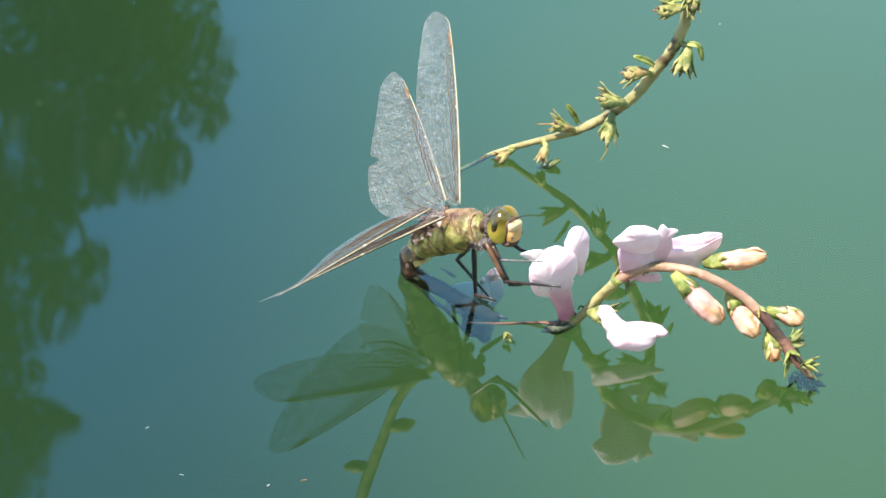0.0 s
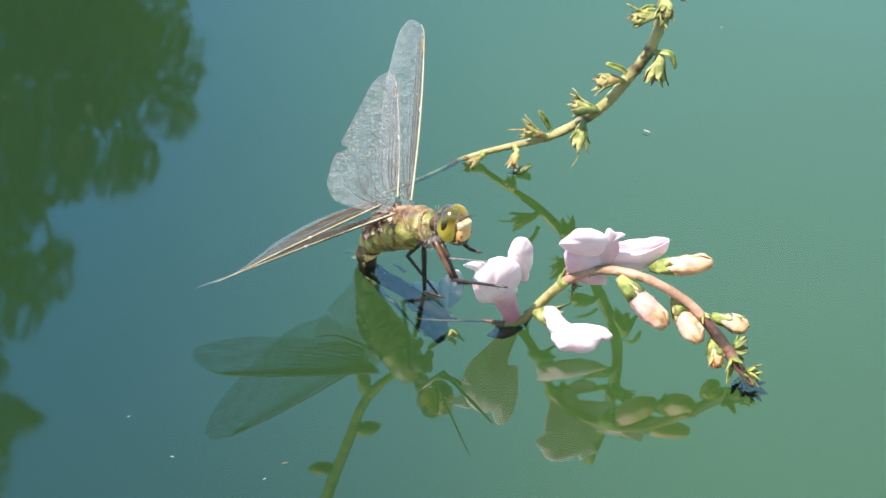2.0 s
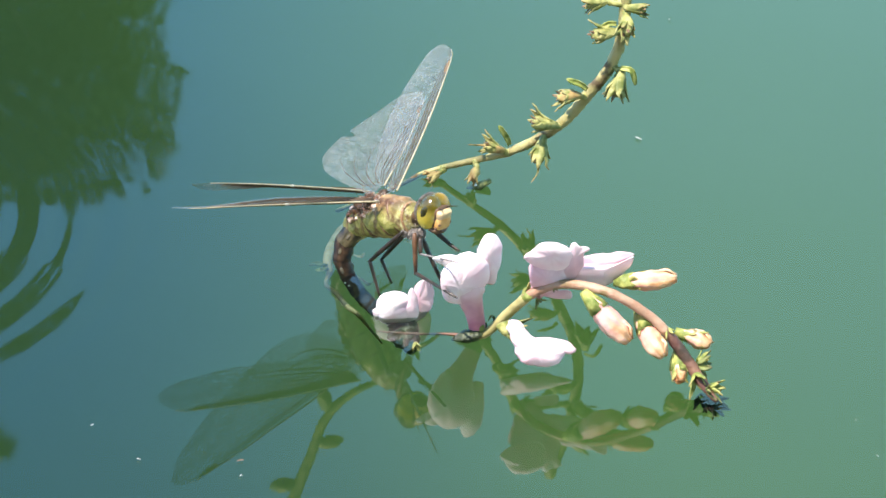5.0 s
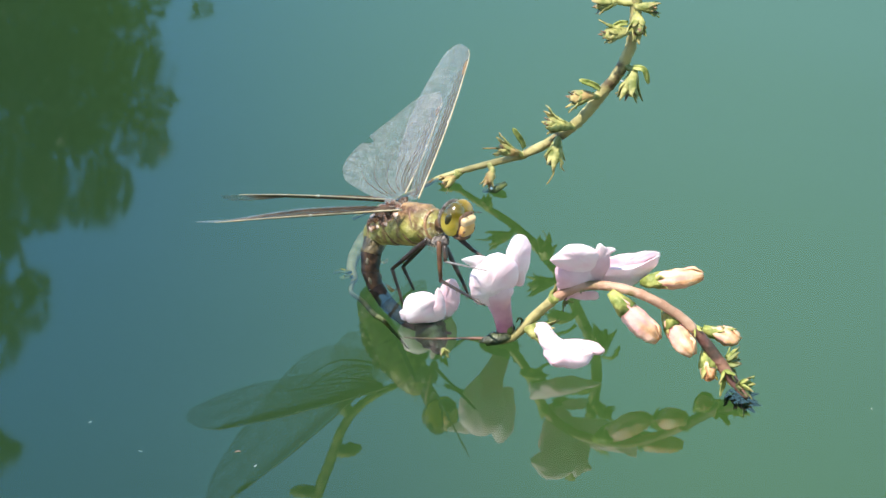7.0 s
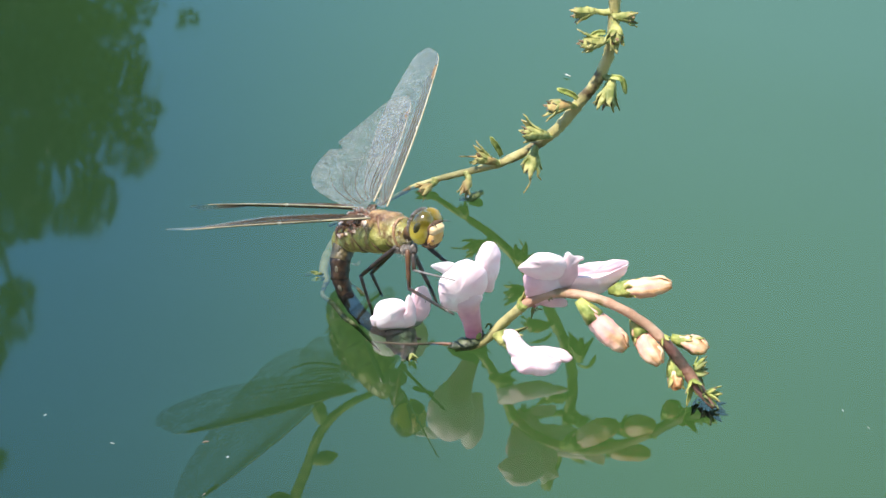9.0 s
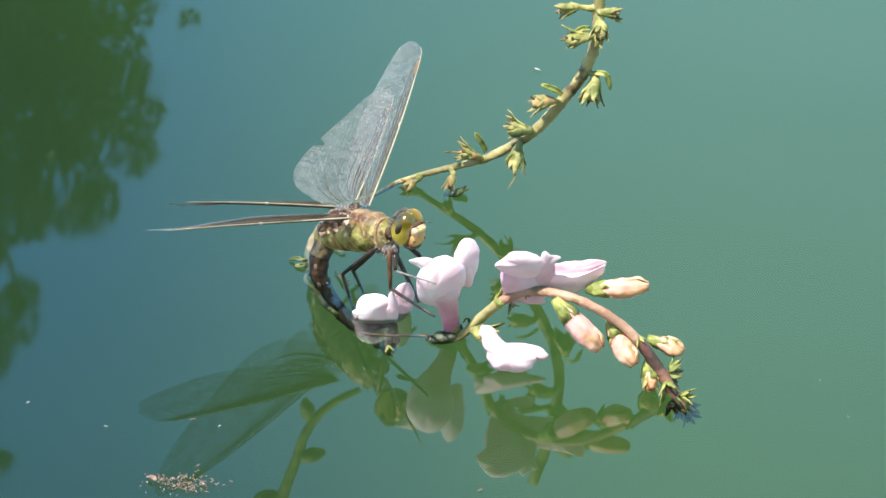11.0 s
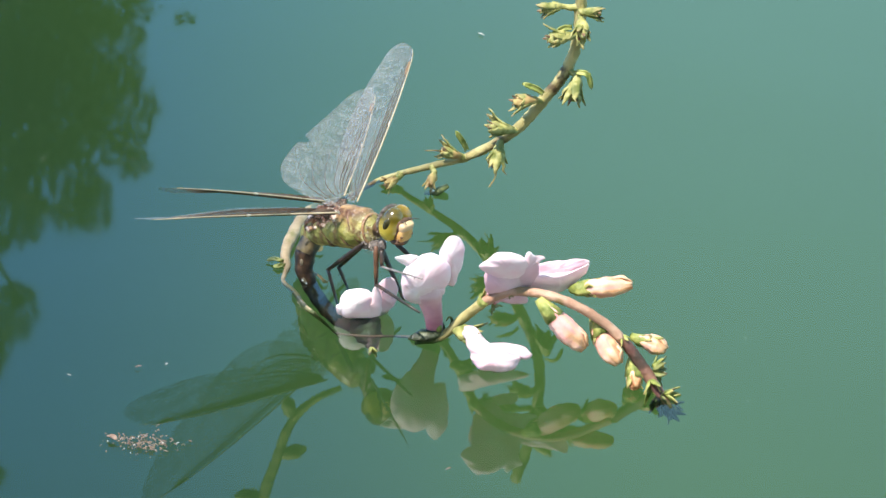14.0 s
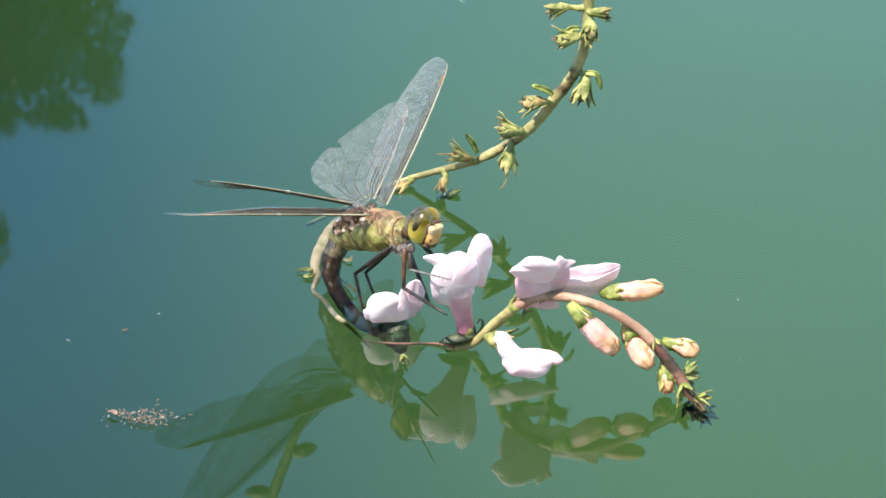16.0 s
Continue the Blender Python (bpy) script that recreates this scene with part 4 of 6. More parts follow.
lay(flower_b, FLOWER_B_PLANE, 2.0, ((3.2, 6.0), (6.4, 6.8), (8.1, 10.0), (6.5, 13.1), (4.1, 14.0), (1.5, 13.7), (-0.7, 11.8), (-2.4, 9.4), (0.0, 7.4)), 2.0, 1.8, (0.03, 0), 107)
lay(flower_b, FLOWER_B_PLANE, 0.2, ((8.1, 8.5), (3.9, 10.1), (0.3, 9.3), (-1.2, 7.5), (-1.4, 4.5), (-0.6, 2.0), (1.7, 1.2), (5.1, 2.2), (8.5, 3.2)), 2.4, 2, (0.30, 0.50), 110)
lay(flower_b, FLOWER_B_PLANE, -1.5, ((1.7, 0.5), (4.5, 1.5), (7.8, 0.8), (7.7, -1.0), (5.1, -1.2), (2.7, -0.5)), 0.7, 0.6, (0.45, 0.35), 113)
calyx(flower_b, tuple(Vector((14.9, -37.5, 12.5)) - ob_), (0.3, -0.2, 1), 3.4, 32)
# the flower that lies on the water
flower_c, oc = corolla(((12, -39.4, 6.6), (13.3, -40.5, 6), (14.8, -41.4, 5), (16.8, -42.1, 4), (18.5, -42.7, 3.4), (19.1, -43, 3.2)), (1.2, 1.5, 1.6, 1.4, 0.9, 0.1), (0.15, 0.05, 0.0), 0.8)
FLOWER_C_PLANE = (Vector((0.987, 0.162, 0.000)), Vector((-0.084, 0.542, 0.836)))
lay(flower_c, FLOWER_C_PLANE, 1.2, ((1.9, -3.6), (4.9, -2.6), (9.2, -2.6), (12.2, -3.1), (14.3, -4.8), (13.8, -5.8), (11.0, -6.1), (7.4, -5.9), (3.7, -5.5)), 1.2, 1.2, (0.5, 0.32), 99)
lay(flower_c, FLOWER_C_PLANE, 1.7, ((-0.4, 0.8), (2.2, 0.8), (3.8, -1.4), (6.3, -3.4), (9.2, -4.6), (11.7, -5.8), (10.6, -8.0), (8.0, -8.8), (4.6, -8.6), (2.3, -7.7), (1.2, -6.2), (1.1, -4.5), (-0.0, -2.6)), 2.2, 1.8, (0.45, 0.16), 102)
calyx(flower_c, tuple(Vector((11.4, -37.6, 4.6)) - oc), (0.6, -0.3, 0.0), 4.8, 33, POD, 0.5)
# the half-sunk flower under the insect
flower_d, od = corolla(((-8.2, -29.1, -5), (-9.1, -26.6, -3.5), (-10, -25.1, -2.2), (-10.5, -24.8, -0.4), (-10.9, -25.2, 1.2), (-11, -25.3, 1.8)), (1.8, 2.6, 2.4, 1.8, 1.2, 0.2), (0.4, 0.2, 0.05, 0.0), 0.85)
FLOWER_D_PLANE = (Vector((0.986, 0.166, 0.000)), Vector((-0.062, -0.104, 0.993)))
# a dark mass is added round the tube, imitating its shaded sunk part
bm = bmesh.new()
tube(bm, spline([vec(tuple(Vector(p) - od)) for p in ((-7.2, -30.4, -6.0), (-8.2, -28.9, -4.6), (-9.4, -26.6, -3.0), (-10.3, -25.2, -1.4), (-10.6, -25.0, -0.7))], 4), [0.0008, 0.0026, 0.0033, 0.0030, 0.0018], 16, rough=0.4)
part("calyx", bm, WET, flower_d, "dark mass added for the shaded sunk part of the flower")
lay(flower_d, FLOWER_D_PLANE, -5.4, ((-1.8, 6.3), (0.2, 11.3), (1.4, 14.6), (2.4, 16.6), (4.1, 17.0), (5.6, 14.7), (5.4, 11.7), (4.1, 8.7), (1.3, 6.3)), 0.6, 0.5, (0.25, 0.18), 100)
lay(flower_d, FLOWER_D_PLANE, -3.0, ((-5.7, 6.3), (-6.9, 8.7), (-6.6, 11.9), (-5.2, 13.7), (-2.7, 14.2), (-0.5, 13.6), (0.9, 11.2), (0.9, 8.3), (-1.0, 6.2)), 2.8, 2.4, (0.08, 0), 103)
lay(flower_d, FLOWER_D_PLANE, -1.9, ((-2.4, 6.3), (-0.8, 10.6), (0.6, 14.3), (1.7, 14.0), (2.2, 10.6), (1.8, 6.9)), 0.8, 0.8, (0.05, 0.1), 106)
lay(flower_d, FLOWER_D_PLANE, -3.1, ((-7.6, 8.4), (-7.4, 9.5), (-5.9, 10.0), (-5.2, 7.2), (-6.9, 6.9)), 1, 0.8, (0, 0), 109)
# white beads stand in for glints at the waterline
for at in ((-24.2, -15.8, 0.6), (49.7, -46.2, 0.8), (-23.3, -16.4, 0.3)):
    bm = bmesh.new()
    ball(bm, vec(s(at)), (0.0002, 0.0002, 0.00018), seg=10, rings=8)
    part("drop_glint", bm, DROP_GLINT, spike, "white bead painted as the glint of a water drop")
# pale limp scraps beside the sunk stem
for pts in (((-23.3, -1.1, 0.2), (-21.5, -2.3, 0.5), (-21, -0.7, 0.8)), ((-22, -11.3, 0.2), (-20.5, -13.7, 0.6), (-19.4, -15.8, 0.8), (-18.7, -14.5, 0.4))):
    bm = bmesh.new()
    petal(bm, [s(p) for p in pts], 0.6, (0.1, -0.6, 0.8), 0.5, thick=0.15, ruffle=0.3, base=0.6)
    part("limp_bract", bm, STEM_PALE, spike)
# drooping wet sepals under the stem
bm = bmesh.new()
sepals(bm, vec(s((-7.5, -40.1, 0.3))), (0.1, -0.8, -0.4), 0.0022, 0.0012, 4, 0.6, 41)
part("bract", bm, POD, spike)
for pts in (((-28.6, -8.2, 0.5), (-30.2, -8.6, 0.9), (-31.6, -8.0, 0.5), (-32.6, -8.4, 0.2)), ((-28.3, -9.4, 0.3), (-29.8, -10.6, 0.5), (-31.0, -10.4, 0.2))):
    bm = bmesh.new()
    petal(bm, [s(p) for p in pts], 0.9, (0.1, -0.5, 0.85), 0.4, thick=0.15, ruffle=0.5, base=0.5)
    part("bract", bm, SEPAL_DEEP, spike)

# ---- the dragonfly ----
REST = pose(-13.69 * MM, -24.53 * MM, 20.5 * MM, 0, 0, -42)
fly = thing("dragonfly", REST, "olive-green dragonfly with clear wings, laying eggs on a floating stem", "dragonfly")


def body(a, y, c):
    """A place on the tilted body: a ahead of the thorax's middle, c above its axis (mm)."""
    return vec((-3.5 + a * math.cos(TILT) - c * math.sin(TILT), y, -2 + a * math.sin(TILT) + c * math.cos(TILT)))


bm = bmesh.new()
line = spline([body(a, 0, c) for a, c in ((-11.9, -4.4), (-12.0, -3.2), (-11.4, -1.8), (-9.4, -0.5), (-5.4, 0.2), (-1, 0.5), (3, 0.5), (6.5, 0.2), (9, -0.3), (10.6, -0.6), (11.6, -0.8))], 6)
tube(bm, line, [r * MM for r in (2.15, 2.35, 2.7, 3.2, 4.05, 4.6, 4.75, 4.4, 3.6, 2.2, 1.2)], 48, flat=1.0, up=(0, 0, 1))
# seams between the plates of the body: where each lies on top and at the side's foot (mm ahead)
SEAMS = ((-10.2, -9.0), (-7.2, -6.2), (-4.0, -1.8), (0.8, 4.2), (5.2, 7.4))


def along(p):
    """A place's reach ahead of the thorax's middle and its height over the axis (mm)."""
    x, z = p.x / MM + 3.5, p.z / MM + 2
    return x * math.cos(TILT) + z * math.sin(TILT), z * math.cos(TILT) - x * math.sin(TILT)


for v in bm.verts:
    a, c = along(v.co)
    near = min(abs(a - np.interp(c, (-4.5, 4.5), (low, top))) for top, low in SEAMS)
    mid = body(a, 0, 0)
    v.co = mid + (v.co - mid) * (1.02 - 0.085 * math.exp(-(near / 0.55) ** 2))
    v.co.y *= 0.84
    v.co += v.co.normalized() * (0.00035 * noise.noise(v.co * 420) + 0.0002 * noise.noise(v.co * 1100))
thorax = part("thorax", bm, THORAX, fly, "olive-green hairy thorax")
for top, low in SEAMS:
    for side in (-1, 1):
        bm = bmesh.new()
        pts = []
        for k in range(13):
            f = k / 12
            ang = radians(66 - 126 * f)
            r = float(np.interp(top + (low - top) * f, (-12, -9, -5, -1, 3, 6.5, 9), (2.5, 3.2, 4.1, 4.6, 4.75, 4.4, 3.6))) * 0.945
            a = np.interp(math.sin(ang) * r, (-4.5, 4.5), (low, top)) + 0.18 * math.sin(5 * f + top)
            pts.append(body(a, side * math.cos(ang) * r * 0.84, 0.2 + math.sin(ang) * r))
        w = 0.7 if abs(top) > 5 else 1.0
        tube(bm, pts, [w * r for r in (0.00045, 0.00062, 0.00040, 0.00012, 0.00014, 0.00034, 0.00012)], 8, rough=0.5)
        part("seam", bm, THORAX_MARK, thorax)
for k, (a, y, c, r) in enumerate(((-1, 2.2, 5.2, 1.3), (-1, -2.4, 5.0, 1.3), (-4.5, 2.0, 4.6, 1.2), (-4.5, -2.4, 4.3, 1.2), (-7.5, -1.6, 3.4, 1.1), (-7.5, 1.6, 3.4, 1.1), (-2.6, 0, 5.6, 1.4), (-5.8, 0, 4.7, 1.3), (-2.8, -3.2, 4.0, 0.9), (-6.2, -2.8, 3.2, 1.0), (-8.6, -1.9, 2.7, 0.8), (-0.2, -3.4, 4.0, 0.8), (1.4, -1.5, 5.2, 0.8))):
    bm = bmesh.new()
    ball(bm, body(a, y, c - 0.25), (r * 1.0 * MM, r * 0.85 * MM, r * 0.62 * MM), seg=16, rings=12)
    for v in bm.verts:
        v.co += Vector((0.4, 0.3, 1)) * 0.0007 * noise.noise(v.co * 1300)
    part("wing_hinge", bm, THORAX_MARK if k in (0, 3, 8, 9, 11) else HINGE, thorax)

rng = random.Random(31)
for k in range(44):
    a, y = rng.uniform(-8.6, 2.6), rng.choice((-1, -1, -1, 1)) * rng.uniform(0.6, 3.6)
    r = float(np.interp(a, (-8, -5, -1, 3), (3.5, 4.1, 4.6, 4.75)))
    c = 0.2 + r * math.sqrt(max(0.1, 1 - (y / (0.84 * r)) ** 2)) - 0.1
    sz = rng.uniform(0.35, 0.95)
    bm = bmesh.new()
    ball(bm, body(a, y, c), (sz * 1.3 * MM, sz * 0.8 * MM, sz * 0.7 * MM), Euler((rng.uniform(-0.6, 0.6), rng.uniform(-0.6, 0.6), rng.uniform(-0.8, 0.8))).to_matrix(), 12, 8)
    for v in bm.verts:
        v.co += Vector((0.5, 0.4, 1)) * 0.0005 * noise.noise(v.co * 1500)
    part("wing_hinge", bm, (HINGE, COLLAR, HINGE, THORAX_MARK)[k % 4], thorax)

# head
HEAD = Vector((12.2, 0, 5.5))


def hd(x, y, z):
    return vec(HEAD + Vector((x, y, z)))


bm = bmesh.new()
ball(bm, hd(-0.3, 0, -0.6), (2.3 * MM, 3.3 * MM, 3.3 * MM))
head = part("head", bm, FACE, fly, "yellow-green head with a cream face")
for side in (-1, 1):
    bm = bmesh.new()
    ball(bm, hd(-0.5, side * 1.15, 0.1), (2.75 * MM, 2.75 * MM, 4.0 * MM), Euler((side * 0.12, 0.16, side * 0.2)).to_matrix(), 28, 18)
    e = part("eye", bm, EYE, head, "glossy yellow-olive compound eye")
    bm = bmesh.new()
    ball(bm, hd(0.0, side * 2.85, 1.0), (1.0 * MM, 1.1 * MM, 1.75 * MM), Euler((side * 0.25, 0.25, 0)).to_matrix(), 18, 12)
    part("dark_patch", bm, EYE_DARK, e, "dark glossy oval in the eye")


def block(bm, centre, size, turn, square=0.7):
    """A ball squared off towards a block."""
    ball(bm, (0, 0, 0), (1, 1, 1), seg=20, rings=14)
    for v in bm.verts:
        q = Vector([math.copysign(abs(x) ** square, x) for x in v.co])
        v.co = Vector(centre) + turn.to_matrix() @ Vector((q.x * size[0] * MM, q.y * size[1] * MM, q.z * size[2] * MM))
    return bm


bm = bmesh.new()
block(bm, hd(1.0, 0, -0.3), (1.45, 2.45, 2.75), Euler((0, 0.2, 0)), 0.6)
part("face_margin", bm, THORAX_MARK, head, "dark brown margin round the face")
bm = bmesh.new()
block(bm, hd(2.0, 0, 0.75), (1.55, 1.95, 1.05), Euler((0, 0.30, 0)), 0.5)
part("frons", bm, FRONS, head, "cream forehead")
bm = bmesh.new()
block(bm, hd(1.9, 0, -1.35), (1.4, 1.95, 1.75), Euler((0, 0.16, 0)), 0.55)
part("lip", bm, FACE, head, "yellow-ochre face")
for y, z in ((-1.5, -1.5), (-2.0, -2.4), (1.5, -1.5), (-0.7, -3.1)):
    bm = bmesh.new()
    ball(bm, hd(1.9 + 1.25 * max(0.05, 1 - abs(y / 2.1) ** 3 - abs((z + 1.3) / 2.1) ** 3) ** 0.33, y, z), (0.3 * MM, 0.36 * MM, 0.32 * MM), seg=8, rings=6)
    part("face_dot", bm, LEG_BROWN, head)
bm = bmesh.new()
ball(bm, hd(0.9, 0, -3.4), (2.0 * MM, 2.2 * MM, 1.0 * MM))
part("jaw", bm, THORAX_MARK, head)
bm = bmesh.new()
ball(bm, hd(-2.7, 0, 0.1), (0.9 * MM, 3.6 * MM, 3.4 * MM))
part("nape", bm, CHEST, head, "brownish back of the head")
for side in (-1, 1):
    bm = bmesh.new()
    tube(bm, [hd(2.2, side * 0.9, 1.7), hd(3.3, side * 1.3, 2.4), hd(4.6, side * 2.0, 2.6)], [0.00022, 0.0001, 0.00006], 6)
    part("antenna", bm, LEG, head)
bm = bmesh.new()
tube(bm, [body(10.4, 0, -0.6), hd(-2.6, 0, -0.6)], [0.0016, 0.0019], 12)
part("neck", bm, THORAX_MARK, fly)
for a, r in ((9.5, 3.25),):
    bm = bmesh.new()
    tube(bm, [body(a + 0.35 * math.sin(q * math.pi / 12), r * 0.9 * math.cos(q * math.pi / 12), -0.3 + r * math.sin(q * math.pi / 12)) for q in range(24)] + [body(a, r * 0.9, -0.3)], [0.00034] * 25, 8, rough=0.8)
    part("collar", bm, COLLAR, thorax, "reddish brown collar behind the head")
bm = bmesh.new()
ball(bm, body(9.0, 0, -3.4), (2.8 * MM, 2.3 * MM, 1.7 * MM))
for q in ((5.4, -2.2, -1.0), (8.6, -2.4, 0.2), (10.2, -2.0, 0.8), (2.8, 1.8, -3.8), (6.0, 2.2, -2.6)):
    ball(bm, vec(q), (1.0 * MM, 0.9 * MM, 1.2 * MM), seg=10, rings=8)
for v in bm.verts:
    v.co += v.co.normalized() * 0.0002 * noise.noise(v.co * 1500)
part("chest", bm, CHEST, fly, "greyish brown chest between the legs")
rng = random.Random(12)
for name, at, size, count, owner in (("hairs", body(9.0, 0, -3.0), 3.0, 90, fly), ("hairs", body(10.6, 0, 0.2), 3.4, 80, fly), ("hairs", body(0, 0, 4.6), 4.0, 60, thorax)):
    bm = bmesh.new()
    for k in range(count):
        d = Vector((rng.gauss(0, 0.7), rng.gauss(-0.5, 0.7), rng.gauss(0.1, 0.8))).normalized()
        a = Vector(at) + d * size * rng.uniform(0.6, 0.95) * MM
        tip = d + Vector((rng.gauss(0, 0.4), rng.gauss(0, 0.4), rng.gauss(0, 0.4)))
        tube(bm, [a, a + tip * 0.0003, a + tip * rng.uniform(0.0005, 0.0009)], [0.00005, 0.00004, 0.00002], 3)
    tagged(part(name, bm, HAIR, owner), "short pale hairs", kind="stuff")


# wings: span and chord directions in the dragonfly's space
def wing_outline(fore, u, worn=False):
    """The outline below, rounded off."""
    near = [min(1.0, max(0.0, u + d * min(1.0, 3 * u, 4 * (1 - u)))) for d in (-0.06, -0.03, 0, 0.03, 0.06)]
    return wing_edges(fore, u, worn)[0], sum(wing_edges(fore, w, worn)[1] for w in near) / 5


def wing_edges(fore, u, worn=False):
    """Leading and trailing edge (chord fractions of the span) at u along the wing."""
    lead = -0.012 * math.sin(math.pi * u) + (0.075 if fore else 0.03) * max(0.0, (u - 0.86) / 0.14) ** 2.6
    if fore:
        back = np.interp(u, (0, 0.06, 0.16, 0.35, 0.6, 0.78, 0.9, 0.96, 0.985, 1.0), (0.03, 0.09, 0.16, 0.195, 0.20, 0.178, 0.155, 0.14, 0.125, 0.10))
    elif worn:
        back = np.interp(u, (0, 0.04, 0.10, 0.2, 0.34, 0.5, 0.7, 0.86, 0.93, 0.97, 1.0), (0.05, 0.18, 0.29, 0.33, 0.305, 0.25, 0.178, 0.13, 0.10, 0.072, 0.02))
    else:
        back = np.interp(u, (0, 0.04, 0.10, 0.2, 0.34, 0.5, 0.7, 0.86, 0.95, 1.0), (0.05, 0.17, 0.27, 0.31, 0.295, 0.255, 0.20, 0.145, 0.10, 0.055))
    return lead, float(back)


def wing_pose(at, span, chord):
    span = Vector(span).normalized()
    chord = (Vector(chord) - Vector(chord).dot(span) * span).normalized()
    m = Matrix((span, chord, span.cross(chord))).transposed().to_4x4()
    m.translation = at
    return m


def wing(name, base, span, chord, length, fore, torn=False):
    rest = wing_pose(vec(base), span, chord)
    ln = length * MM

    def surf(u, v):
        a, b = wing_outline(fore, u, torn)
        if torn and 0.40 < u < 0.47:
            b -= 0.055 * (1 - abs((u - 0.425) / 0.035)) if abs(u - 0.425) < 0.035 else 0
        y = a + (b - a) * v
        z = 0.010 * math.sin(v * 9) * (1 - u) * (1 - v) + 0.018 * math.sin(math.pi * u) * (v - 0.4)
        if base[1] < 0:
            z += 0.16 * y * min(1.0, max(0.0, (u - 0.45) / 0.35))
        return Vector(((u if fore else u - 0.11 * v * (1 - u) ** 3) * ln, y * ln, z * ln))
    bm = bmesh.new()
    sheet(bm, surf, 60, 14)
    ob = part(name, bm, WING, fly, "clear wing with a fine net of veins" + (" and a torn hind edge" if torn else ""))
    ob.matrix_basis = rest
    bm = bmesh.new()
    tube(bm, [surf(0.94 * k / 24, 0) for k in range(25)], [0.00020, 0.00017, 0.00016, 0.00014, 0.00006], 6)
    part("leading_vein", bm, COSTA, ob, "pale yellow front edge vein")
    # extra, taller veins are added to darken the near wings, seen edge-on
    thick, tall = (0.8, 1.0) if base[1] > 0 else (0.6, 3.2)
    more = () if base[1] > 0 else ((0.08, 0.09, 0.84), (0.18, 0.24, 0.86), (0.26, 0.36, 0.84), (0.36, 0.48, 0.82), (0.46, 0.60, 0.78), (0.56, 0.70, 0.72), (0.68, 0.82, 0.66))
    for v0, v1, u1 in more + ((0.05, 0.06, 0.92), (0.10, 0.12, 0.86), (0.14, 0.18, 0.80), (0.22, 0.30, 0.62), (0.34, 0.48, 0.46), (0.5, 0.64, 0.36), (0.64, 0.8, 0.26)):
        bm = bmesh.new()
        w = thick if v0 < 0.5 else 0.8
        tube(bm, [surf(0.02 + (u1 - 0.02) * k / 16, v0 + (v1 - v0) * (k / 16) ** 1.3) for k in range(17)], [q * w for q in ([0.00006, 0.00014, 0.00015, 0.00010, 0.00004] if v0 < 0.15 else [0.00012, 0.00006, 0.00002])], 5, flat=tall)
        part("vein", bm, VEIN_DARK, ob)
    bm = bmesh.new()
    tube(bm, [surf(0.775 + 0.085 * k / 5, 0.05) for k in range(6)], [0.0002, 0.00045, 0.00045, 0.0002], 6, flat=0.4)
    part("stigma", bm, STIGMA, ob, "amber wing spot")
    # the joint is given a pale colour to imitate a white glint
    bm = bmesh.new()
    ball(bm, surf(0.47, 0.01), (0.0007, 0.0003, 0.0003), seg=10, rings=8)
    part("nodus", bm, HAIR, ob, "joint in the front edge, coloured pale for its glint")
    return ob, rest


WINGS = {
    "LF": wing("forewing", (-1, 1, 5.5), (-0.499, 0.823, 0.271), (-0.807, -0.329, -0.49), 53.4, True),
    "LH": wing("hindwing", (-4.5, 0.5, 5.5), (-0.613, 0.789, 0.043), (-0.788, -0.614, 0.039), 46.8, False, True),
    "RF": wing("forewing", (-1, -4, 4.5), (-0.439, -0.895, 0.077), (-0.857, 0.389, -0.336), 45.4, True),
    "RH": wing("hindwing", (-5.5, -3.5, 5), (-0.13, -0.932, 0.339), (-0.976, 0.07, -0.206), 48.5, False),
}

# abdomen: eight rigid rings, bent under the body
SEG = 3.9
ABD_START = Vector((-12.6, 0, -8.2))
abdomen_parts = []
for k in range(8):
    r0, r1 = np.interp((k, k + 1), (0, 1, 2, 3, 6, 8), (2.5, 2.25, 1.95, 1.7, 1.6, 1.2))
    bm = bmesh.new()
    tube(bm, [Vector((x * MM, 0, 0)) for x in (-0.9, -0.6, 0.3, 2.0, 3.4, 4.1, 4.5)], [r * MM for r in (r0 * 0.7, r0 * 0.95, r0, (r0 + r1) / 2 * 0.98, r1 * 1.02, r1 * 1.05, r1 * 0.85)], 16)
    seg = part("abdomen_ring", bm, ABDOMEN_BASE if k == 0 else ABDOMEN if k < 3 else ABDOMEN_DIMMED, fly, "dark brown ring of the abdomen" if k else "dark brown first ring of the abdomen")
    for side in (-1, 1) if k < 3 else ():
        bm = bmesh.new()
        ball(bm, Vector((1.9 * MM, side * (r0 + r1) / 2 * 0.80 * MM, (r0 + r1) / 2 * 0.42 * MM)), (0.9 * MM, 0.45 * MM, 0.4 * MM), seg=10, rings=6)
        part("pale_spot", bm, ABDOMEN_MARK, seg)
    abdomen_parts.append(seg)
bm = bmesh.new()
tube(bm, [Vector((3.8 * MM, 0, 0.6 * MM)), Vector((6.5 * MM, 0, 0.9 * MM))], [0.0006, 0.0003], 6)
part("tail_tip", bm, LEG, abdomen_parts[-1])

